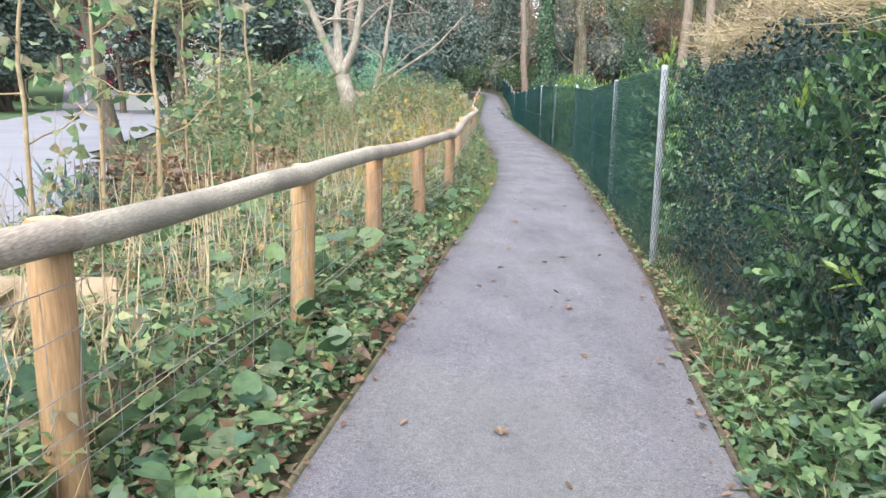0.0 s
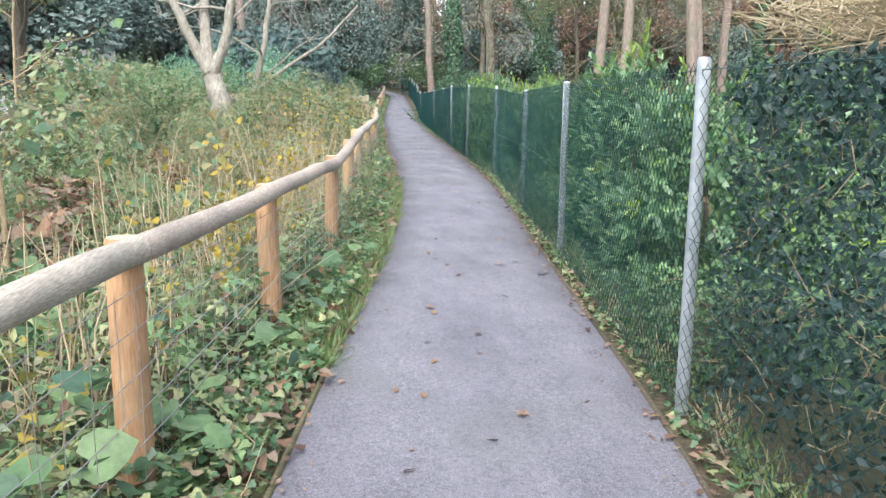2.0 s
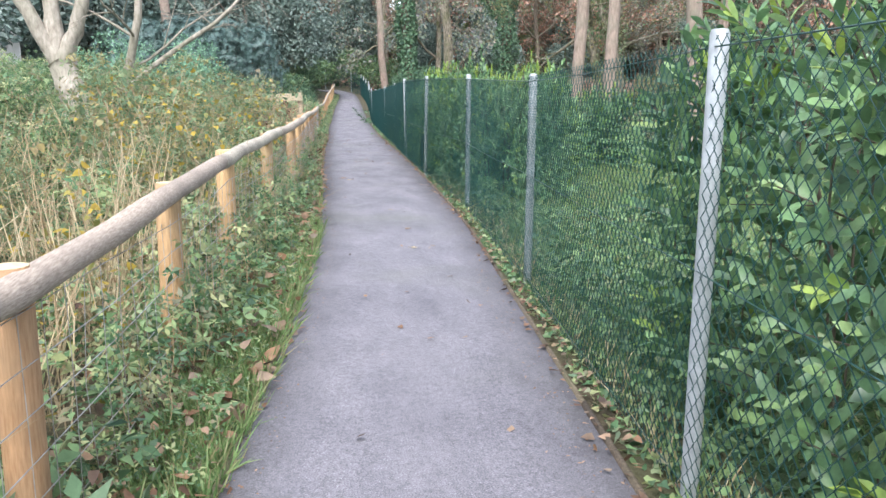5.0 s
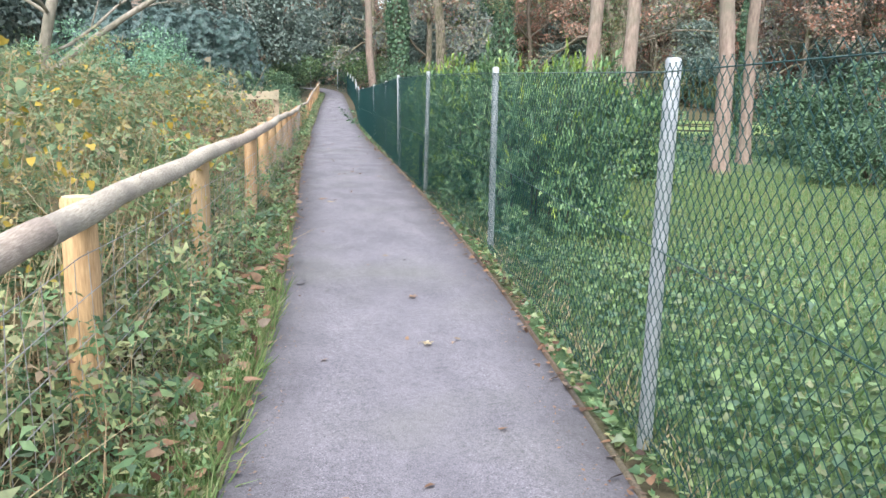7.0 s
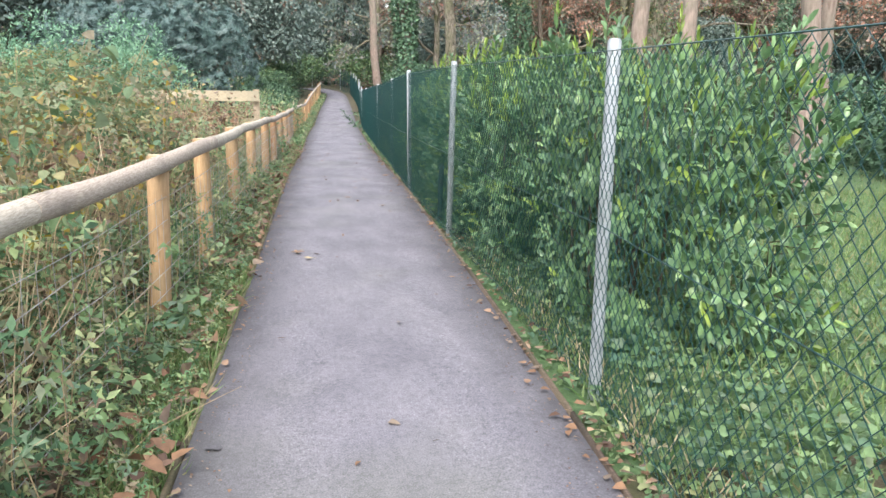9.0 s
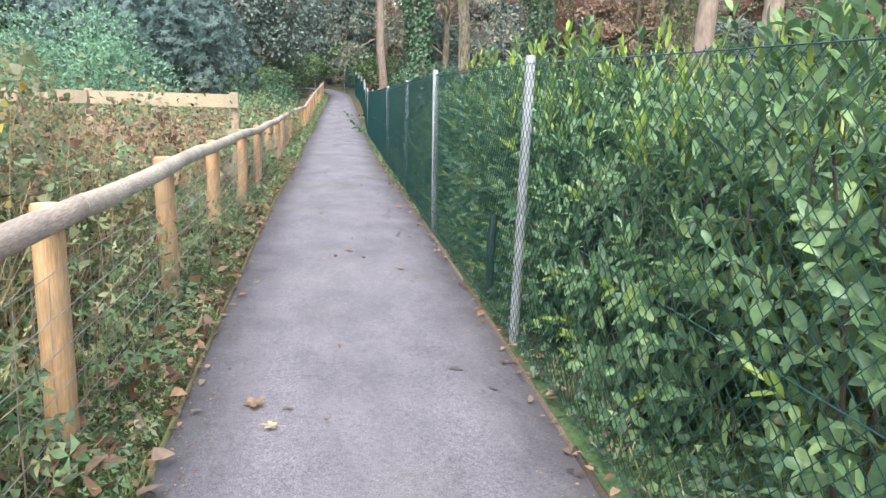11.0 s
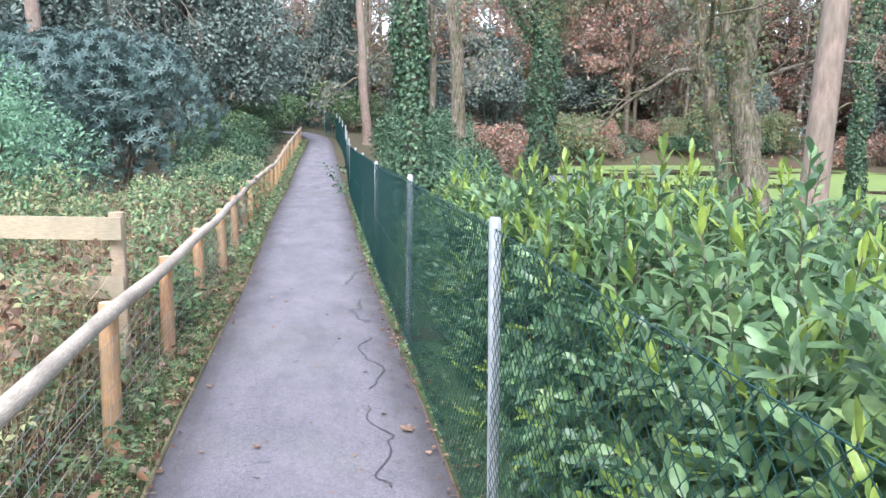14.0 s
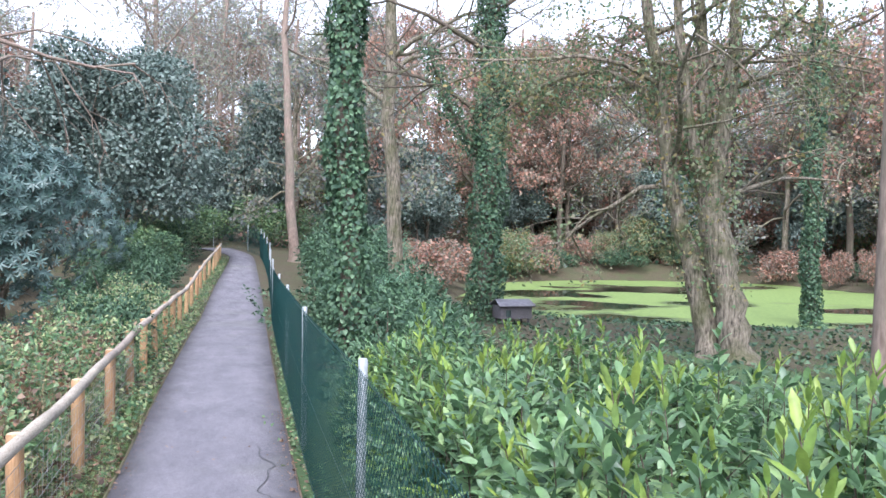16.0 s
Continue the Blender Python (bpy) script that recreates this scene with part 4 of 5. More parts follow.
S1 = shrub("evergreen_shrub", "rounded dark evergreen shrub beside the fence", (1.5, 1.5, 1.9), 5200, 0.11, IVY, 5, 11, "laurel", aspect=0.42, group="evergreen shrubs along the fence")
place(S1, 6.05, 31.8, 0, 0.78, 0.9)
for k, (x, y, s) in enumerate(((6.8, 34.2, 0.85), (7.4, 38.5, 1.0), (8.1, 41.5, 1.2), (8.6, 45, 1.2), (9.2, 49.5, 1.3), (9.8, 54, 1.4), (10.3, 59, 1.5), (10.6, 64.5, 1.6), (1.3, 36.5, 0.8), (1.1, 45.5, 1.0), (1.4, 52, 1.1), (1.7, 58, 1.2), (1.7, 63.5, 1.3))):
    again(S1, x, y, 50 * k, s, s * (1.0 if k < 10 else 0.75))
for k, (x, y, s) in enumerate(((12.5, 13.0, 1.1), (14.5, 16.5, 1.3), (16.0, 20.0, 1.4), (17.5, 24.5, 1.4), (13.8, 20.8, 0.8), (19.0, 29.0, 1.5), (15.5, 12.0, 1.3), (11.6, 10.4, 0.8))):
    again(S1, x, y, 35 * k, s)
S2 = shrub("green_shrub", "fresh green leafy shrub at the bend of the path", (1.6, 1.6, 1.6), 4200, 0.1, LUSH, 8, 10, "laurel", aspect=0.5)
place(S2, 2.6, 68.5, 0, 1.9, 1.5)
again(S2, 3.4, 76.5, 60, 2.2, 1.7)
again(S2, 7.6, 77.5, 160, 2.4, 2.0)
again(S2, 0.2, 60, 100, 1.7, 1.3)
E2 = shrub("hedge_shrub", "mixed green and brown shrub beside the rail", (1.0, 1.0, 1.25), 3600, 0.07, BRAMBLE, 18, 9, "laurel", aspect=0.5, group="shrubs behind the rail")
place(E2, 0.95, 26.6, 0, 0.85)
for k, (x, y, s) in enumerate(((0.8, 28.9, 1), (1.0, 31.2, 0.95), (-0.6, 27.8, 1.0), (1.3, 33.6, 1.0), (-0.9, 30.5, 1.1), (1.6, 38.8, 1.0), (1.9, 41.5, 1.1), (-0.7, 24.0, 0.7), (-2.6, 27.5, 1.2), (-2.6, 24.2, 0.9))):
    again(E2, x, y, 77 * k, s)
H2 = shrub("holly_shrub", "dark glossy evergreen shrub at the rail posts", (0.5, 0.55, 1.05), 1500, 0.08, LAUREL, 27, 7, "laurel", aspect=0.42)
place(H2, 1.35, 26.2)

# low growth right of the path
cover("low_undergrowth", "lush low nettles and ivy under the fence", strip_xy(2300, 0.5, 13, 0.06, 0.3, "right"), 0.11 * np.ones(2300) * rng.random(2300), 0.045, 0.036, BRAMBLE)
cover("low_undergrowth", "thin low weeds and ivy under the fence", strip_xy(1800, 13, 40, 0.06, 0.3, "right"), 0.09, 0.05, 0.04, LUSH)
q = strip_xy(3000, -2.6, 0.3, 0.0, 0.62, "right")
q = q[rng.random(len(q)) < 1.15 - step(-1.6, 0.3, q[:, 1])]
cover("nettle_clump", "bright green nettle clump at the path edge", q, 0.34 * np.clip((q[:, 0] - np.interp(q[:, 1], RY, RX)) / 0.3, 0.2, 1), 0.055, 0.042, LUSH)
q = np.stack([2.2 + 6 * rng.random(42000) ** 1.3, 2.8 + 14 * rng.random(42000)], -1)
q = q[q[:, 0] > np.interp(q[:, 1], [p[1] for p in FP], [p[0] for p in FP]) + 0.08]
q = q[q[:, 0] - np.interp(q[:, 1], RY, RX) < 1.1 + 2.6 * rng.random(len(q)) ** 3]
near = np.clip(1.4 - 0.12 * (q[:, 0] - 3), 0.3, 1)
cover("ground_ivy", "bright green ivy and nettles covering the ground behind fence", q, 0.26 * near * (0.6 + 0.5 * np.sin(q[:, 0] * 1.7) * np.sin(q[:, 1] * 1.3)), 0.052, 0.044, LUSH)
q = np.stack([5 + 16 * rng.random(16000), 6 + 34 * rng.random(16000)], -1)
q = q[pond_q(q[:, 0], q[:, 1]) > 1.15]
grass("lawn_grass", "rough green grass under the trees", q, 0.16)
q = np.stack([3.0 + 11 * rng.random(46000) ** 1.2, 5.5 + 18 * rng.random(46000)], -1)
q = q[q[:, 0] > np.interp(q[:, 1], RY, RX) + 0.4]
grass("lawn_grass", "fresh green grass behind the wire fence", q, 0.14)
cover("lawn_weeds", "small green weeds scattered through the grass", np.stack([4 + 15 * rng.random(7000), 6 + 26 * rng.random(7000)], -1), 0.12, 0.045, 0.036, LUSH)
cover("ground_ivy", "ivy and brambles on the ground under the trees", np.stack([5 + 20 * rng.random(9000), 26 + 26 * rng.random(9000)], -1), 0.16, 0.13, 0.11, IVY)
grass("verge_grass", "straggling grass and dry stalks at the fence foot", strip_xy(2400, -3, 17, 0.15, 0.36, "right"), 0.13)
grass("dry_grass", "dry beige grass stalks at the fence foot", strip_xy(700, -3, 17, 0.16, 0.34, "right"), 0.17, DRYGRASS)

# left of the path
cover("verge_ivy", "low green ivy and weeds along the path edge", strip_xy(8500, -4, 5, 0.05, 0.68), 0.19, 0.046, 0.038, BRAMBLE)
cover("verge_ivy", "rounded bright green leaves among the ivy", strip_xy(520, -4, 6, 0.06, 0.75), 0.26, 0.1, 0.1, LUSH, "heart", up=1.2)
cover("bindweed_leaves", "large heart-shaped green leaves under the rail", strip_xy(520, -4, 4.5, 0.5, 2.2), 0.45, 0.13, 0.125, LUSH, "heart", up=1.2)
cover("dry_litter", "brown fallen leaves lying among the verge plants", strip_xy(2600, -4, 30, 0.0, 0.6), 0.14, 0.075, 0.042, DRYLEAF, "lobed", low=0.03)
stalks("dry_twigs", "thin dry twigs and bramble stems in the verge", strip_xy(120, -4, 20, 0.15, 0.6), 0.32, 0.003, TWIG, lean=0.7)
cover("verge_ivy", "low green ivy and grass along the path edge", strip_xy(15000, 5, 30, 0.05, 0.6), 0.17, 0.045, 0.034, BRAMBLE, "trefoil")
cover("bramble_leaves", "broad green bramble leaves under the rail", strip_xy(620, 5, 24, 0.12, 0.6), 0.32, 0.11, 0.1, LUSH, "trefoil", up=1.2)
cover("verge_ivy", "low green weeds beside the far path", strip_xy(7000, 30, 64, 0.04, 0.9), 0.22, 0.07, 0.06, BRAMBLE)
grass("verge_grass", "bright green grass tufts along the path edge", strip_xy(12000, 3.2, 12, 0.0, 0.36), 0.16)
grass("verge_grass", "sparse green grass tufts at the path edge", strip_xy(2200, 12, 16, 0.02, 0.3), 0.13)
grass("verge_grass", "thin grass along the path edge", strip_xy(3500, 14, 34, 0.03, 0.4), 0.1)
q = strip_xy(24000, -4, 9, 0.5, 5.5)
q = q[q[:, 0] > -3.3]
q = q[(q[:, 1] < 3) | (np.interp(q[:, 1], LY, LX) - q[:, 0] < 1.8 + 1.2 * rng.random(len(q)))]
cover("bramble_undergrowth", "tangled bramble and nettle leaves behind the rail", q, 0.45 + 0.15 * np.sin(q[:, 0] * 2) * np.sin(q[:, 1] * 1.6) - 0.05 * np.abs(q[:, 0]), 0.085, 0.075, BRAMBLE, "trefoil")
q = np.concatenate([strip_xy(14000, 9, 24, 0.5, 6), strip_xy(9000, 9, 25, 0.7, 1.7)])
cover("bramble_undergrowth", "tangled bramble thicket behind the rail", q, np.where(np.interp(q[:, 1], LY, LX) - q[:, 0] > 1.6, np.where(q[:, 1] < 15, 0.2, 0.4), 0.8) * (1 + 0.4 * np.sin(q[:, 0] * 1.6) * np.sin(q[:, 1] * 1.1)), 0.09, 0.08, BRAMBLE, "trefoil")
q = np.concatenate([strip_xy(11000, 24, 42, 0.5, 8), strip_xy(5000, 24, 42, 0.45, 1.6)])
cover("bramble_undergrowth", "mixed low undergrowth of brambles", q, 0.55, 0.08, 0.07, BRAMBLE, "trefoil")
q = np.stack([-16 + 14 * rng.random(9000), 0 + 40 * rng.random(9000)], -1)
q = q[q[:, 0] > np.interp(q[:, 1], [0, 8.5, 12, 14.5, 20, 30, 45], [-3.2, -4.5, -6.4, -6.8, -7.8, -10.5, -15.6])]
cover("bramble_undergrowth", "rough green undergrowth beside the road", q, 0.3, 0.1, 0.09, BRAMBLE, "trefoil")
cover("dry_bracken", "dry brown bracken and fallen leaves among brambles", strip_xy(3000, -4, 24, 0.5, 5), 0.5, 0.055, 0.035, DRYLEAF)
cover("dry_bracken", "dry brown seed heads and leaves behind the rail", np.concatenate([strip_xy(9000, 17, 34, 0.62, 5), strip_xy(4000, 14, 27, 0.68, 1.8)]), 1.1, 0.05, 0.035, DRYLEAF)
stalks("dry_stalks", "thick pale dead stems standing under the rail", strip_xy(150, -4, 6, 0.7, 1.6), 0.95, 0.006, DRYSTEM, lean=0.1, sprigs=1)
stalks("dry_stalks", "crowded pale dead stems along the wire netting", strip_xy(260, 6, 26, 0.74, 1.3), 1.05, 0.005, DRYSTEM, lean=0.14, sprigs=2)
leafy_stems("autumn_stems", "thin stems with orange and yellow leaves at the rail", strip_xy(26, 3.0, 8, 0.66, 0.9), 1.1, YELLOW, 20, 0.042)
leafy_stems("autumn_stems", "tall stems with orange autumn leaves behind the rail", strip_xy(40, 9.5, 18, 0.72, 1.6), 1.45, YELLOW, 22, 0.042)
leafy_stems("autumn_stems", "tall stems with faded leaves in the thicket", strip_xy(100, 10, 22, 0.75, 1.9), 1.5, AUTUMN, 26, 0.06)
leafy_stems("autumn_stems", "sapling stems with green and yellow leaves behind the rail", strip_xy(26, -2, 8, 1.0, 3.2), 1.15, AUTUMN, 24, 0.075)
leafy_stems("brown_stems", "crowded dry brown plant stems before the board fence", strip_xy(190, 17.5, 25, 0.72, 3.4), 1.2, DRYLEAF, 26, 0.055)
leafy_stems("brown_stems", "dry brown and yellowing stems along the far rail", strip_xy(170, 25, 38, 0.65, 3.0), 0.95, DRYLEAF, 24, 0.06)
leafy_stems("green_stems", "leafy green brambles standing at the netting", strip_xy(130, 7, 22, 0.3, 0.62), 0.6, BRAMBLE, 22, 0.075, 0.1, "trefoil")
q = np.stack([-4.0 + 2.4 * rng.random(3600), 5 + 9.5 * rng.random(3600)], -1)
cover("leaf_litter", "drift of orange-brown fallen leaves beside the road", q, 0.1 + 0.16 * (np.sin(q[:, 0] * 3) * np.sin(q[:, 1] * 1.4) > 0), 0.11, 0.07, DRYLEAF, "lobed", up=1.5, low=0.22)
q = np.stack([-4.3 + 0.7 * rng.random(90), 4.6 + 1.0 * rng.random(90)], -1)
solid("strap_leaves", leaves(np.c_[q, gz(q[:, 0], q[:, 1])], rng.normal(size=(90, 3)) * np.array([0.45, 0.45, 0.1]) + np.array([0, 0, 1.0]), rng.normal(size=(90, 3)), 0.65 * (0.6 + 0.5 * rng.random(90)), np.full(90, 0.028), "blade"), RHODO, "clump of dark green strap leaves beside the road", kind="stuff")
stalks("dry_stalks", "tall dry tan plant stalks behind the rail", strip_xy(170, -4, 9, 0.72, 2.6), 1.0, 0.004, TWIG, lean=0.22, sprigs=3)
stalks("dry_stalks", "dense tall dry stalks behind the rail", strip_xy(280, 7, 20, 0.78, 3.0), 1.25, 0.0045, TWIG, lean=0.22, sprigs=4)
stalks("dry_stalks", "dry brown stalks beside the board fence", np.concatenate([strip_xy(460, 17, 31, 0.65, 4.0), strip_xy(300, 14, 26, 0.68, 1.8)]), 1.15, 0.0045, TWIG, lean=0.22, sprigs=4)
cover("yellow_leaves", "bright yellow autumn leaves on stems at the rail", strip_xy(220, 0.5, 9, 0.5, 1.1), 0.85, 0.048, 0.038, YELLOW)
cover("yellow_leaves", "bright orange and yellow leaves high in the thicket", strip_xy(240, 9.5, 18, 0.7, 2.2), 1.1, 0.042, 0.034, YELLOW, low=0.45)
A1 = shrub("autumn_shrub", "straggling shrub with yellowing autumn leaves", (1.1, 1.1, 1.75), 3600, 0.075, AUTUMN, 31, 14, "trefoil", aspect=0.75, bark=TWIG, group="autumn shrubs behind the rail")
place(A1, -0.25, 12.6, 0, 0.95)
for k, (x, y, s) in enumerate(((-1.3, 10.6, 0.6), (-0.1, 15.0, 1.0), (-1.5, 14.4, 0.7), (-3.2, 11.8, 0.75), (0.15, 17.2, 0.95), (-1.4, 17.2, 0.8), (-3.9, 15.0, 0.9), (-0.2, 19.4, 0.8), (0.1, 10.9, 0.62), (-0.75, 8.3, 0.5))):
    again(A1, x, y, 61 * k, s)
G1 = shrub("bramble_bush", "arching green bramble bush with some yellow leaves", (1.3, 1.3, 1.5), 5200, 0.085, BRAMBLE, 41, 14, "trefoil", aspect=0.75, bark=TWIG, group="bramble bushes")
place(G1, -2.6, 9.0, 0, 0.7)
for k, (x, y, s) in enumerate(((-2.7, 6.6, 0.45), (-1.6, 12.2, 0.75), (-0.9, 16.0, 0.9), (-1.2, 6.2, 0.45), (-4.4, 17.5, 1.2), (-3.0, 20.5, 1.2), (-5.0, 22, 1.3), (-7.4, 26, 1.3), (-6, 26, 1.4), (-4.6, 30, 1.5), (-7.5, 33, 1.7))):
    again(G1, x, y, 47 * k, s)
Y1 = shrub("yellow_shrub", "green shrub with bright yellow leaves beside the road", (1.5, 1.5, 2.3), 2600, 0.1, AUTUMN, 51, 10, "lobed", aspect=0.8, bark=TWIG)
place(Y1, -4.3, 13.2, 0, 0.85)
again(Y1, -5.0, 18.6, 90, 0.9)
again(Y1, -2.9, 9.4, 200, 0.55)
SAP = tree("sapling", "slender sapling with a few large green leaves", 3.4, 0.022, TWIG, 61, 0.25, 7, leaf_mat=BRAMBLE, n_leaf=110, leaf=0.14, depth=2, kids=3, limb_len=0.3, group="saplings beside the road")
place(SAP, -3.1, 2.5)
for k, (x, y, s) in enumerate(((-2.2, 2.9, 1.0), (-3.4, 4.6, 1.1), (-1.9, 5.0, 0.85), (-3.1, 6.6, 0.8), (-3.4, 9.5, 0.9))):
    again(SAP, x, y, 70 * k, s)
T0 = tree("small_tree", "small dark-trunked tree with green and yellow leaves", 6.0, 0.17, BARK_DARK, 71, 0.3, 9, leaf_mat=AUTUMN, n_leaf=4200, leaf=0.13, lean=(-1.0, 0))
place(T0, -6.5, 12.9)
again(T0, -7.9, 22.0, 120, 1.15)

grass("tall_dry_grass", "tall pale dry grass and stems behind the rail", np.concatenate([strip_xy(1500, 8, 18, 0.78, 1.7), strip_xy(3200, 18, 32, 0.6, 3.6), strip_xy(2600, 8, 28, 0.72, 1.4), strip_xy(420, -3, 8, 0.7, 1.4)]), 0.85, DRYGRASS)
for x, y, s in ((1.25, 29.0, 0.95), (1.0, 30.6, 1.1), (1.5, 33.0, 1.0)):
    again(H2, x, y, 60 * y, s)

# named trees
def stem_tree(name, label, bark, seed, stems, twigs, kids=4, depth=3, droop=0.0, spread=0.8, leaf_mat=None, n_leaf=0, leaf=0.08, moss_leaves=0, moss_mat=None, group=""):
    """A tree of several given stems (points, radius at foot and top), each carrying limbs and twigs. Built at the origin."""
    g = np.random.default_rng(seed)
    t = thing(name, label, "tree", group)
    out, tips, spots = {}, [], []
    for k, (pts, r0, r1) in enumerate(stems):
        pts = np.array(pts, float)
        u = np.linspace(0, len(pts) - 1, 4 * len(pts))
        fine = np.stack([np.interp(u, np.arange(len(pts)), pts[:, c]) for c in range(3)], -1)
        for _ in range(3):
            fine[1:-1] = (fine[:-2] + 2 * fine[1:-1] + fine[2:]) / 4
        fine[1:-1] += g.normal(size=(len(fine) - 2, 3)) * r0 * 0.1
        rad = np.linspace(r0, r1, len(fine)) * (1 + 0.05 * g.normal(size=len(fine)))
        if pts[0][2] <= 0:
            rad[:3] *= np.array([1.7, 1.35, 1.12])
        part("trunk" if pts[0][2] <= 0 else "limb", tube(fine, rad, 14, True, 0, None, 0.05), bark, t, round_off=True)
        n = len(fine)
        for j in range(twigs[k]):
            i = int(n * (0.42 + 0.57 * (j + g.random()) / twigs[k]))
            i = min(i, n - 2)
            az = j * 2.4 + g.random()
            grow(fine[i], (math.cos(az), math.sin(az), 0.4), np.linalg.norm(fine[-1] - fine[0]) * (0.24 + 0.2 * g.random()), rad[i] * 0.4, 1, out, tips, g, spread, droop, kids, depth=depth)
        spots.append(fine + g.normal(size=fine.shape) * 0.01)
    part("branchwork", [c for k in sorted(out) for c in out[k]], bark, t, kind="stuff")
    if n_leaf:
        P = np.array([q[g.integers(1, len(q))] for q in (tips[g.integers(len(tips))] for _ in range(n_leaf))]) + g.normal(size=(n_leaf, 3)) * 0.22
        ln = leaf * (0.6 + 0.8 * g.random(n_leaf))
        part("crown", leaves(P, rand_dir(n_leaf, -0.3), rand_dir(n_leaf, 0.6), ln, ln * 0.65), leaf_mat, t)
    if moss_leaves:
        al = np.concatenate(spots)
        al = al[(al[:, 2] > 1.6) & (al[:, 2] < 8)]
        P = al[g.integers(len(al), size=moss_leaves)] + g.normal(size=(moss_leaves, 3)) * np.array([0.28, 0.28, 0.3])
        ln = 0.09 * (0.6 + 0.8 * g.random(moss_leaves))
        part("ivy", leaves(P, rand_dir(moss_leaves, -0.6), rand_dir(moss_leaves, 0.6), ln, ln * 0.8, "lobed"), moss_mat, t, "straggling ivy and yellowing shoots")
    return t


W = stem_tree("pale_tree", "pale bare multi-limbed tree with white bark", BARK_GREY, 84, (
    ([(0, 0, -0.3), (-0.05, 0, 0.5), (-0.3, 0, 1.5), (-0.42, 0.05, 1.9)], 0.25, 0.2),
    ([(-0.42, 0.05, 1.8), (-0.85, 0, 2.7), (-1.5, 0.2, 4.2), (-1.9, 0.3, 7)], 0.13, 0.05),
    ([(-0.42, 0.05, 1.8), (-0.5, 0.1, 2.8), (-0.4, 0.2, 4.5), (-0.6, 0.3, 8)], 0.14, 0.05),
    ([(-0.4, 0.0, 1.75), (-0.05, -0.1, 2.4), (0.15, -0.1, 3.6), (0.5, 0, 7)], 0.13, 0.05),
    ([(0.05, 0.0, 0.35), (0.45, 0.0, 1.3), (0.75, -0.1, 2.4), (1.0, 0.1, 4.5)], 0.1, 0.03),
    ([(0.55, 0.0, 1.5), (1.2, -0.2, 2.0), (2.0, -0.3, 2.5), (2.7, -0.2, 3.3)], 0.05, 0.015)), (0, 6, 6, 6, 6, 4), kids=4, depth=3, spread=0.7)
place(W, -1.75, 16.7)
TA = tree("slim_tree", "slim tall tree with pinkish bare trunk", 15, 0.2, BARK_PINK, 91, 0.55, 8, lean=(0.8, 0.2), kids=4, taper=0.4, leaf_mat=PALEWOODS, n_leaf=400, leaf=0.09, group="slim pinkish trees")
place(TA, 9.9, 27.0)
again(TA, 10.3, 25.5, 15, 0.95)
again(TA, 11.9, 23.5, 140, 1.0)
again(TA, 12.6, 24.6, 60, 0.8)
again(TA, 14.5, 26.5, 200, 0.9)
TM = stem_tree("old_tree", "old mossy tree leaning with several stems by the pond", BARK_MOSS, 103, (
    ([(0.3, 0, -0.4), (0.1, 0, 1.0), (-0.2, 0, 2.4), (-0.45, 0, 3.8), (-0.5, 0.1, 4.6)], 0.4, 0.3),
    ([(-0.35, 0.1, -0.4), (-0.5, 0.1, 0.9), (-0.95, 0.1, 2.6), (-1.35, 0, 4.0), (-1.55, 0, 6.0), (-2.1, 0, 9.0), (-2.4, 0, 14)], 0.32, 0.08),
    ([(-0.45, 0.05, 4.0), (-0.2, 0, 5.6), (0.1, 0.1, 8.0), (0.25, 0, 14)], 0.27, 0.08),
    ([(-0.5, 0.1, 4.2), (-0.6, 0.2, 6.0), (-0.8, 0.2, 9.0), (-0.75, 0.1, 14)], 0.2, 0.07),
    ([(-0.55, 0.0, 4.0), (-1.0, -0.2, 5.8), (-1.3, -0.3, 9.0), (-1.5, -0.3, 13)], 0.19, 0.06),
    ([(-1.6, 0.0, 6.2), (-2.8, -0.2, 7.2), (-4.2, -0.3, 7.1), (-6.0, -0.4, 6.0)], 0.09, 0.02)), (0, 10, 9, 8, 8, 8), kids=5, depth=3, droop=0.1, leaf_mat=AUTUMN, n_leaf=13000, leaf=0.11, moss_leaves=5200, moss_mat=AUTUMN)
place(TM, 15.6, 36.7, -38)
I1 = tree("ivy_tree", "tall tree wrapped in dense dark ivy", 15, 0.22, BARK_DARK, 113, 0.6, 7, ivy=11000, ivy_top=0.85, ivy_bulk=0.6, lean=(-0.5, 0.3), kids=4, group="ivy covered trees")
place(I1, 5.98, 36.2)
I2 = tree("ivy_tree", "leaning tree wrapped in dark ivy near the pond", 16, 0.3, BARK_DARK, 127, 0.35, 10, ivy=12500, ivy_top=0.8, lean=(0.5, 0), kids=5, droop=0.05, group="ivy covered trees")
place(I2, 13.1, 46.6)
lm = np.array([(0, 0, 5.6), (-0.7, -0.1, 6.3), (-1.6, -0.1, 7.6), (-2.3, 0, 9.6)])
limb = part("limb", tube(lm, [0.14, 0.12, 0.09, 0.05], 8, False), BARK_DARK, I2, round_off=True)
k = rng.random(1500) * 3
P = np.stack([np.interp(k, np.arange(4), lm[:, c]) for c in range(3)], -1) + unit(rng.normal(size=(1500, 3))) * (0.16 + 0.3 * rng.random((1500, 1)))
ln = 0.09 * (0.6 + 0.8 * rng.random(1500))
part("ivy", leaves(P, np.array([0, 0, -1.0]) + rng.normal(size=(1500, 3)) * 0.6, rand_dir(1500, 0.6), ln, ln * 0.9, "lobed"), IVY, limb, "dense dark green ivy")
again(I1, 27.0, 45.7, 100, 1.0)
OH = tree("bare_tree", "bare tree with drooping twigs over the rhododendrons", 15, 0.28, BARK_PINK, 149, 0.4, 11, kids=5, droop=0.14, limb_len=0.5, taper=0.5)
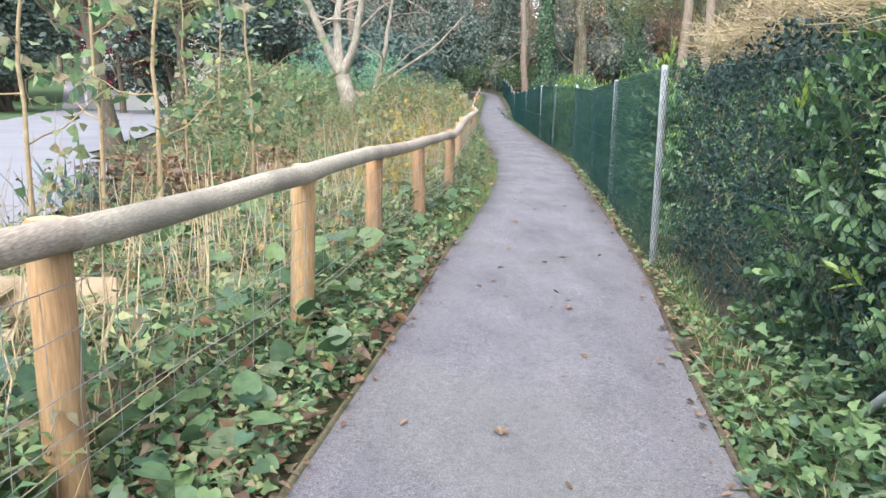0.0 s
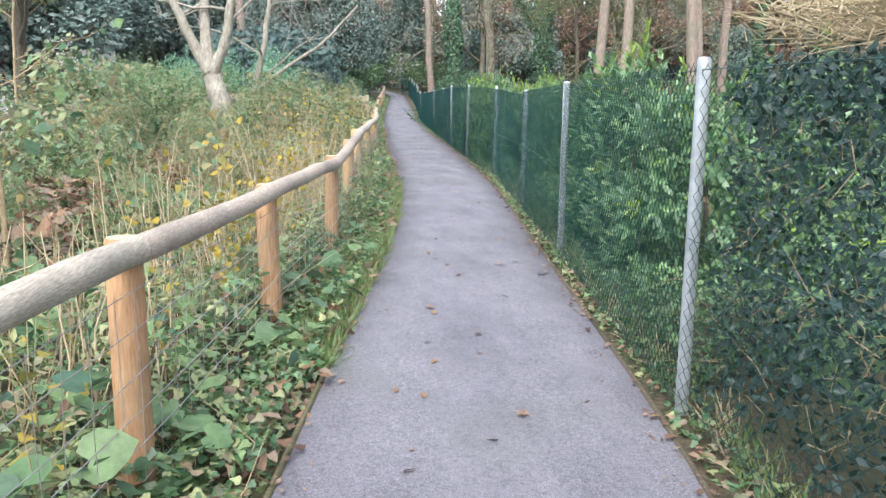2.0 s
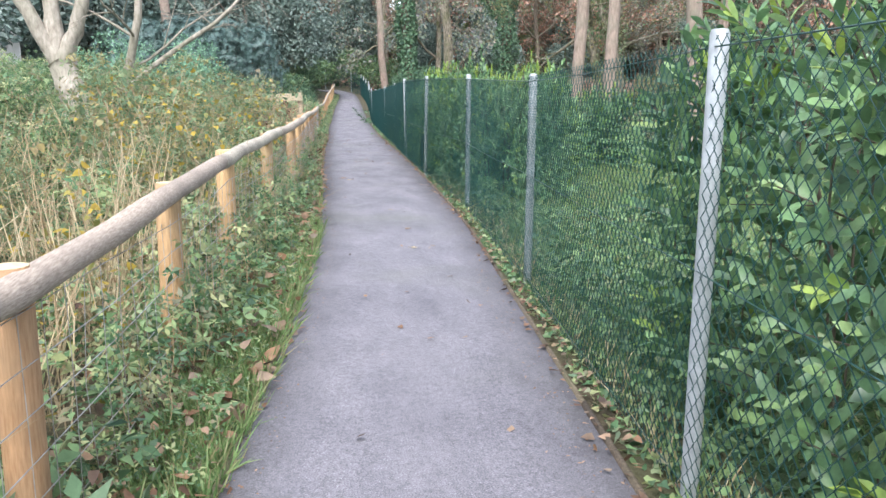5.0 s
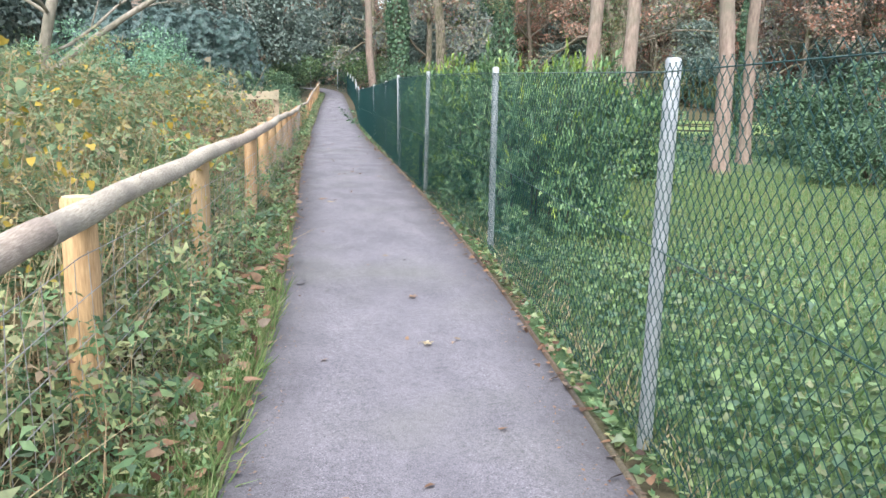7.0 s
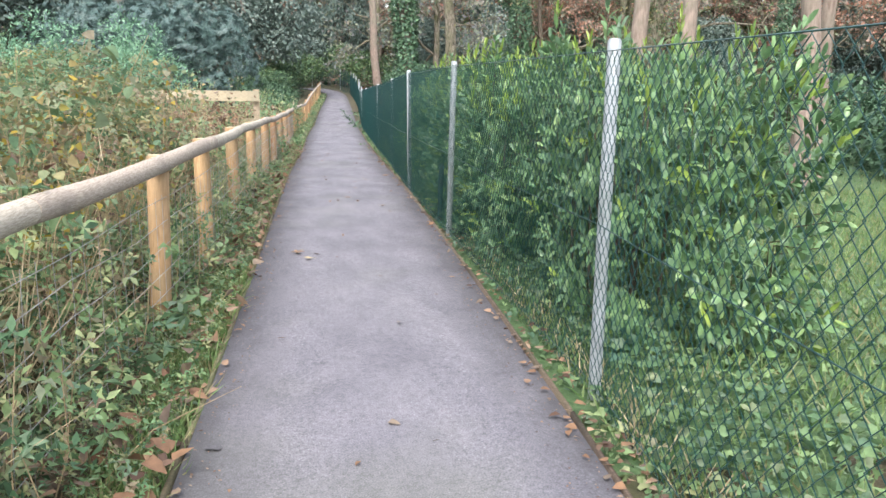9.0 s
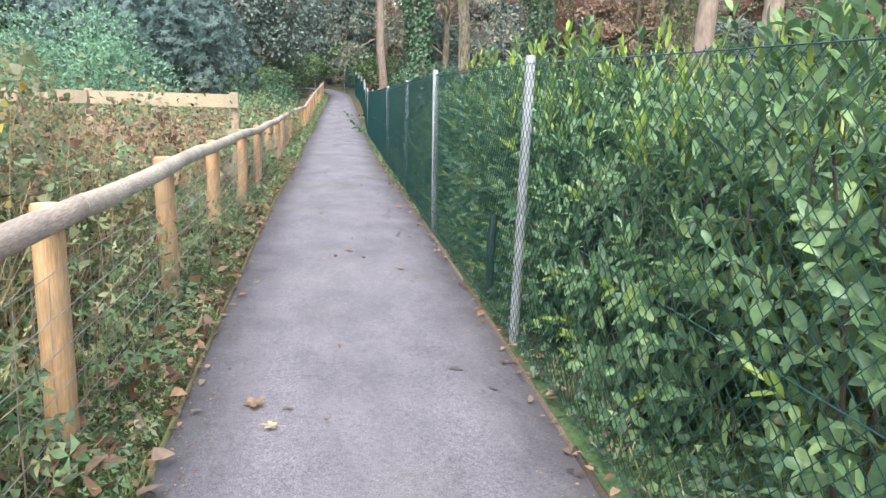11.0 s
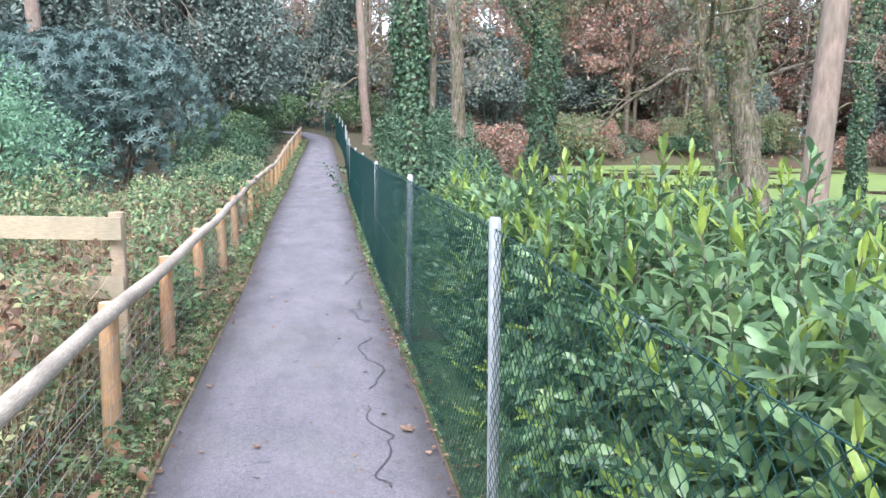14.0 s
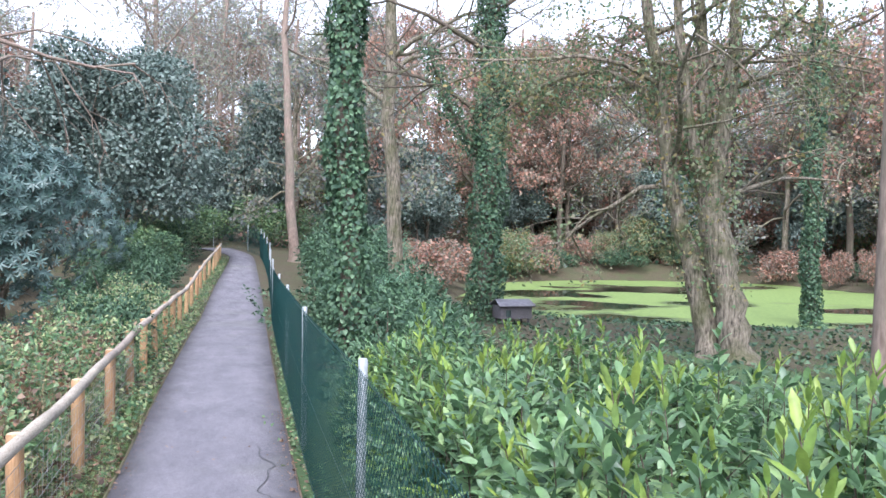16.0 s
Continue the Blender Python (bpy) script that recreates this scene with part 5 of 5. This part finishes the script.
place(OH, -4.7, 46.3, 40)
MID = tree("mossy_tree", "tall bare tree with mossy brown trunk", 18, 0.32, BARK_MOSS, 131, 0.42, 9, lean=(-1.2, 0), kids=5)
place(MID, 10.9, 50.4)
PT = tree("slim_tree", "very tall slim pale bare tree", 20, 0.3, BARK_PINK, 139, 0.6, 8, lean=(-1.0, 0), kids=4, taper=0.3)
place(PT, 8.9, 66.0)

R1 = shrub("rhododendron", "large dark green rhododendron with drooping leaf whorls", (2.9, 2.6, 4.4), 15000, 0.165, RHODO, 151, 13, "laurel", aspect=0.27, whorl=7, group="rhododendrons")
place(R1, -1.2, 41.0)
again(R1, -5.4, 43.5, 120, 1.1)
again(R1, -3.0, 49.5, 220, 1.15)
F1 = shrub("soft_shrub", "light green feathery shrub behind the board fence", (2.0, 2.0, 3.3), 7000, 0.12, FERNY, 161, 12, "diamond", aspect=0.35)
place(F1, -2.6, 33.6)
again(F1, -5.2, 36.5, 90, 1.1)
again(F1, 12.0, 58, 40, 0.9)
again(F1, 8.4, 40.2, 200, 0.55)
O1 = shrub("evergreen_oak", "huge rounded evergreen tree with dense dusky leaves", (5.2, 5.0, 11.0), 42000, 0.22, EVERGREEN, 171, 34, "diamond", "tree", aspect=0.6, group="dark evergreen trees")
place(O1, -0.6, 63)
O2 = shrub("evergreen_tree", "tall dark evergreen tree at the wood's edge", (3.2, 3.2, 10.0), 15000, 0.26, EVERGREEN, 181, 30, "diamond", "tree", aspect=0.6, group="dark evergreen trees")
place(O2, 8.2, 80, 0, 0.75, 1.25)
for k, (x, y, s, sz) in enumerate(((5.0, 80, 0.8, 0.7), (-11.5, 58, 1.2, 1.3), (-14, 50, 1.4, 1.2), (-13, 38, 1.2, 1.0), (-20, 62, 1.6, 1.3), (-9.5, 70, 1.3, 1.2), (-22, 38, 1.4, 1.1), (-28, 50, 1.6, 1.4), (-30, 30, 1.5, 1.2), (16, 84, 1.0, 0.9), (24, 90, 1.1, 1.1), (34, 92, 1.0, 0.8), (46, 84, 1.0, 0.9), (58, 78, 1.2, 1.2), (30, 30, 1.0, 0.7), (38, 38, 1.1, 0.9), (26, 18, 1.0, 0.8), (20, 10, 1.0, 0.8), (48, 50, 1.3, 1.1), (60, 60, 1.4, 1.1), (20, 104, 1.3, 1.4), (-3, 84, 1.4, 1.3), (18, -6, 1.2, 1.0), (-18, -8, 1.2, 1.0), (8, -22, 1.4, 1.2), (-8, -22, 1.4, 1.2))):
    again(O2, x, y, 40 * k, s, sz)

# the wood beyond
B1 = tree("autumn_tree", "copper-leaved autumn beech tree in the far wood", 15, 0.24, BARK_DARK, 191, 0.25, 11, leaf_mat=BEECH, n_leaf=5200, leaf=0.27, kids=4, depth=3, group="trees of the far wood")
B2 = tree("bare_tree", "bare grey tree with fine twigs in the far wood", 17, 0.24, BARK_PINK, 193, 0.3, 12, leaf_mat=PALEWOODS, n_leaf=2200, leaf=0.2, kids=5, depth=3, group="trees of the far wood")
B3 = tree("fading_tree", "tree with faded yellow-green leaves in the far wood", 14, 0.24, BARK_MOSS, 197, 0.2, 12, leaf_mat=PALEWOODS, n_leaf=4600, leaf=0.26, kids=4, depth=3, group="trees of the far wood")
kinds = (B1, B2, B3)
spots = []
g = np.random.default_rng(5)
for ring, (rad, cnt, a0, a1) in enumerate(((62, 13, -44, 24), (74, 20, -46, 62), (86, 24, -46, 64), (98, 28, -46, 66), (110, 30, -48, 66), (124, 30, -48, 66), (81, 16, 20, 52), (92, 14, 22, 52))):
    for k in range(cnt):
        a = radians(a0 + (a1 - a0) * (k + 0.8 * g.random()) / cnt)
        R = rad + 9 * (g.random() - 0.5)
        spots.append((4 + R * math.sin(a), 18 + R * math.cos(a)))
used = [False] * 3
for k, (x, y) in enumerate(spots):
    if pond_q(x, y) < 1.2 or (3 < x < 8 and y < 76):
        continue
    bearing, reach = math.degrees(math.atan2(x - 3, y - 21)), math.hypot(x - 3, y - 21)
    if (-9.5 < bearing < -3.5 and y > 70) or (39 < bearing < 41.5 and reach < 100):
        continue
    open_sky = -3.5 <= bearing < -0.5
    right_side = x > 12
    w = g.random()
    j = (0 if w < 0.42 else 1 if w < 0.72 else 2) if right_side else (1 if w < 0.5 else 2 if w < 0.85 else 0)
    j = 1 if open_sky else j
    s = 0.85 + 0.45 * g.random()
    if used[j]:
        again(kinds[j], x, y, 360 * g.random(), s)
    else:
        place(kinds[j], x, y, 0, s)
        used[j] = True
for x, y, s in ((4.2, 116, 1.15), (8, 112, 1.1), (1.5, 122, 1.2), (11, 118, 1.1), (6.2, 122, 1.2), (2.8, 108, 1.0), (9.5, 104, 1.05)):
    again(B2, x, y, 57 * x, s)
again(B1, 4.6, 92, 30, 0.6)
BS = shrub("autumn_bush", "low russet bush on the far pond bank", (2.6, 2.2, 2.2), 4200, 0.16, BEECH, 203, 22, "diamond", aspect=0.6, group="bushes on the pond bank")
PB = shrub("faded_bush", "yellow-green bush on the far pond bank", (2.4, 2.4, 2.8), 4200, 0.16, AUTUMN, 207, 20, "diamond", aspect=0.6, group="bushes on the pond bank")
first = [True, True]
for k in range(64):
    a = 2 * math.pi * k / 64
    f = 1.1 + 0.75 * g.random() ** 1.6
    u, v = PR[0] * f * math.cos(a), PR[1] * f * math.sin(a)
    x, y = PC[0] + u * CA + v * SA, PC[1] - u * SA + v * CA
    if (y < 62 and x < 36) or x < 15 or 37.5 < math.degrees(math.atan2(x - 3, y - 21)) < 42:
        continue
    j = 0 if g.random() < 0.6 else 1
    (place if first[j] else again)((BS, PB)[j], x, y, 0 if first[j] else 360 * g.random(), 0.5 + 1.0 * g.random(), 0.4 + 1.1 * g.random())
    if k % 4 == 0 and not first[j]:
        again(S1, x + 1.5, y - 1.0, 80 * k, 1.2 + 0.6 * g.random(), 0.9)
    first[j] = False
for k in range(40):
    a, R_ = radians(2 + 60 * (k + 0.7 * g.random()) / 40), 84 + 22 * g.random()
    x, y = 4 + R_ * math.sin(a), 18 + R_ * math.cos(a)
    if pond_q(x, y) > 1.3:
        again((PB, BS, PB)[k % 3], x, y, 360 * g.random(), 1.5 + 0.9 * g.random(), 1.8 + 1.6 * g.random())
for nm, lab, mt in (("bank_leaves", "russet fallen leaves and low growth on the far bank", BEECH), ("bank_growth", "faded low growth on the wooded bank", PALEWOODS), ("bank_ivy", "dark ivy patches on the wooded bank", IVY)):
    q = np.stack([-10 + 90 * g.random(5200), 76 + 46 * g.random(5200)], -1)
    q = q[(pond_q(q[:, 0], q[:, 1]) > 1.1) & ((q[:, 0] > 9) | (q[:, 1] > 80))]
    cover(nm, lab, q, 0.5 + 0.5 * np.sin(q[:, 0] * 0.5) * np.sin(q[:, 1] * 0.4), 0.42, 0.36, mt)
M = tree("red_maple", "small maple with dark red leaves before the house", 6, 0.14, BARK_DARK, 211, 0.2, 10, leaf_mat=REDLEAF, n_leaf=3000, leaf=0.2, depth=3, kids=4)
place(M, -15.8, 38, 0, 1.1)

# fallen leaves
q = np.concatenate([strip_xy(150, -3, 34, -1.6, 0.0), strip_xy(700, -4, 32, -0.06, 0.16), strip_xy(1300, -4, 32, -0.07, 0.18, "right"), strip_xy(700, -4, 10, 0.05, 0.6)])
small = np.concatenate([strip_xy(2600, -4, 34, -0.16, 0.03), strip_xy(3000, -4, 34, -0.2, 0.03, "right")])
P = np.c_[small, np.full(len(small), 0.012)]
ls = 0.012 * (0.4 + 1.4 * rng.random(len(small)))
solid("path_litter", leaves(P, rng.normal(size=(len(small), 3)) * np.array([1, 1, 0.1]), np.array([0, 0, 1.0]) + rng.normal(size=(len(small), 3)) * 0.3, ls, ls * 0.5, "diamond"), DRYLEAF, "crumbled leaf litter along the path edges", kind="stuff")
n = len(q)
P = np.c_[q, np.full(n, 0.022)]
ln = 0.04 * (0.5 + 1.0 * rng.random(n))
solid("fallen_leaves", leaves(P, rng.normal(size=(n, 3)) * np.array([1, 1, 0.12]), np.array([0, 0, 1.0]) + rng.normal(size=(n, 3)) * 0.35, ln, ln * 0.6, "lobed"), DRYLEAF, "scattered dry brown leaves on path and verge", kind="stuff")


def fallen_leaf(x, y, s, turn, mat, label):
    c = leaves(np.zeros((5, 3)) + np.array([0, 0, 0.01]), np.array([(math.cos(a), math.sin(a), 0.22) for a in (-1.9, -0.95, 0, 0.95, 1.9)]), np.array([[0, 0, 1.0]] * 5), s * np.array([0.6, 0.85, 1, 0.85, 0.6]), s * 0.42, "laurel")
    c += tube([(0, 0, 0.008), (-s * 0.5, 0.01, 0.02), (-s * 0.9, 0.0, 0.012)], 0.0015, 3, False)
    ob = solid("fallen_leaf", c, mat, label, "leaf", group="large fallen leaves")
    ob.matrix_basis = Matrix.Translation((x, y, 0.013)) @ pose(0, 0, 0, 0, 0, turn)
    return ob


for x, y, s, a, m_, lab in ((0.35, -0.95, 0.05, 30, DRYLEAF, "orange fallen leaf lying on the path"), (0.95, 0.9, 0.05, 0, DRYLEAF, "brown fallen leaf on the asphalt"), (0.55, 1.6, 0.04, 80, DRYLEAF, "small brown leaf on the asphalt"), (1.2, 2.5, 0.05, 140, DRYLEAF, "curled brown leaf on the asphalt"), (1.0, 4.3, 0.05, 60, DRYLEAF, "dark curled leaf on the asphalt"), (1.75, 5.6, 0.05, 10, DRYLEAF, "dark leaf near the path edge"), (2.0, 16.6, 0.085, 40, DRYLEAF, "large orange maple leaf on the path"), (2.1, 16.35, 0.06, 170, DRYGRASS, "pale upturned leaf on the path"), (2.75, 20.2, 0.06, 120, DRYLEAF, "dark curled leaf on the path"), (3.1, 19.4, 0.05, 10, DRYLEAF, "orange leaf on the path"), (2.6, 22.9, 0.05, 200, DRYLEAF, "reddish leaf on the path"), (2.2, 24.2, 0.05, 60, DRYLEAF, "pink fallen leaf on the path"), (3.62, 23.0, 0.09, 60, DRYLEAF, "brown maple leaf by the fence"), (2.9, 27.3, 0.05, 20, DRYLEAF, "small fallen leaf on the path"), (2.2, 10.6, 0.05, 0, DRYGRASS, "pale fallen leaf on the path"), (2.3, 11.6, 0.05, 50, DRYLEAF, "brown fallen leaf on the path")):
    fallen_leaf(x, y, s, a, m_, lab)
hang = fallen_leaf(1.98, 2.42, 0.07, 90, DRYLEAF, "pale brown leaf caught in the fence wire")
hang.matrix_basis = Matrix.Translation((1.925, 2.42, 0.97)) @ pose(0, 0, 0, 80, 30, 80)

# ---- board fence, log, duck house, road, houses ----
bf = thing("board_fence", "pale timber board fence with three rails", "fence")
for x, y in ((1.5, 24.55), (-0.5, 25.0), (-2.5, 25.45), (-4.5, 25.9), (-6.5, 26.35), (-8.5, 26.8)):
    part("post", box(x, y, -0.1, 0.11, 0.11, 1.52, 0.008), BOARD, bf)
for a in ((1.55, 24.48), (-0.5, 24.93), (-2.5, 25.38), (-4.5, 25.83), (-6.5, 26.28)):
    for zc in (0.34, 0.82, 1.3):
        L = 2.06
        m = box(0, 0, -0.09, L, 0.035, 0.18, 0.006)
        ob = part("board", m, BOARD, bf)
        ob.matrix_basis = Matrix.Translation((a[0] - 1.0, a[1] + 0.17, zc)) @ pose(0, 0, 0, 0, 0, -12.7)

lg = solid("cut_log", tube([(0, 0, 0), (0.5, 0.05, 0.01), (1.1, 0.02, 0.0)], [0.16, 0.15, 0.14], 14, True, 0, 0, 0.03), CUTLOG, "pale freshly cut log lying among brambles", "log", round_off=False)
lg.matrix_basis = Matrix.Translation((-2.6, -0.1, 0.2)) @ pose(0, 0, 0, 0, 0, 15)
lg2 = solid("cut_log", tube([(0, 0, 0), (0.4, 0.02, 0.0), (0.9, 0.0, 0.0)], [0.17, 0.16, 0.16], 14, True, 0, 0, 0.03), CUTLOG, "pale cut log lying on the ground", "log")
lg2.matrix_basis = Matrix.Translation((-2.7, -0.45, 0.05)) @ pose(0, 0, 0, 0, 0, 8)

hut = thing("duck_house", "small dark wooden duck house by the pond", "hut", at=(13.6, 45.3, float(gz(13.6, 45.3)) + 0.22))
part("body", box(0, 0, 0, 1.35, 0.9, 0.5, 0.02), HUTWOOD, hut)
rv = np.array([(-0.78, -0.58, 0.48), (0.78, -0.58, 0.48), (0.78, 0.58, 0.48), (-0.78, 0.58, 0.48), (-0.74, 0, 0.72), (0.74, 0, 0.72), (-0.78, -0.58, 0.52), (0.78, -0.58, 0.52), (0.78, 0.58, 0.52), (-0.78, 0.58, 0.52), (-0.74, 0, 0.76), (0.74, 0, 0.76)])
part("roof", [(rv, np.array([(6, 7, 11, 10), (8, 9, 10, 11), (0, 1, 7, 6), (2, 3, 9, 8), (1, 0, 4, 5), (3, 2, 5, 4)])), (rv, np.array([(6, 10, 4), (7, 5, 11), (0, 6, 4), (1, 5, 7), (9, 4, 10), (3, 4, 9), (8, 11, 5), (2, 8, 5)]))], ROOF, hut)
# Body has no opening: a dark panel on its front gives the entrance's shade.
part("door_hole", box(-0.35, -0.455, 0.08, 0.22, 0.02, 0.26), OLDGREEN, hut, "dark panel in place of a shaded entrance")
for x in (-0.55, 0.55):
    for y in (-0.35, 0.35):
        part("leg", box(x, y, -0.5, 0.07, 0.07, 0.5), HUTWOOD, hut)

hut.matrix_basis = hut.matrix_basis @ Matrix.Diagonal((0.85, 0.85, 0.85, 1))

ry = np.array([-40, -10, 0, 5, 8.5, 12, 14.5, 20, 30, 45, 70])
rx = np.array([-3.6, -3.6, -3.5, -3.9, -4.7, -6.7, -7.1, -8.1, -10.8, -16, -27])
yy = np.linspace(-40, 70, 111)
e1 = np.interp(yy, ry, rx)
cv = np.stack([np.stack([e1 - w, yy], -1) for w in (0, 2, 4, 6.2)], 1)
rvz = np.concatenate([cv, (gz(cv[..., 0], cv[..., 1]).max(1, keepdims=True) + 0.03 + 0 * cv[..., 0])[..., None]], -1)
i, j = np.meshgrid(np.arange(110), np.arange(3), indexing="ij")
solid("road", [(rvz.reshape(-1, 3), np.stack([i * 4 + j, (i + 1) * 4 + j, (i + 1) * 4 + j + 1, i * 4 + j + 1], -1).reshape(-1, 4))], ROAD, "smooth pale grey tarmac road", kind="structure", round_off=True)


def house(label, x, y, w, d, h, turn, wall_mat):
    hs = thing("house", label, "house")
    part("wall", box(0, 0, -1.5, w, d, h + 1.5), wall_mat, hs)
    a, b, r = w / 2 + 0.4, d / 2 + 0.4, d * 0.42
    v = np.array([(-a, -b, h), (a, -b, h), (a, b, h), (-a, b, h), (-a, 0, h + r), (a, 0, h + r)])
    part("roof", [(v, np.array([(0, 1, 5, 4), (2, 3, 4, 5), (3, 2, 1, 0)])), (v, np.array([(0, 4, 3), (1, 2, 5)]))], ROOF, hs)
    for k in range(3):
        for z in (0.9, 3.5):
            if z + 1.3 < h:
                wd = part("window", box(-w / 3 + k * w / 3, -d / 2 - 0.02, z, 1.2, 0.08, 1.3), WALLWHITE, hs)
                part("pane", box(-w / 3 + k * w / 3, -d / 2 - 0.06, z + 0.08, 1.04, 0.04, 1.14), GLASSDARK, wd)
    return place(hs, x, y, turn)


house("white rendered house behind trees across the road", -17.5, 49, 9, 7, 5.4, 25, WALLWHITE)
house("house with dark slate roof above the pond", 66, 95, 12, 8, 5.0, -30, WALLBRICK)
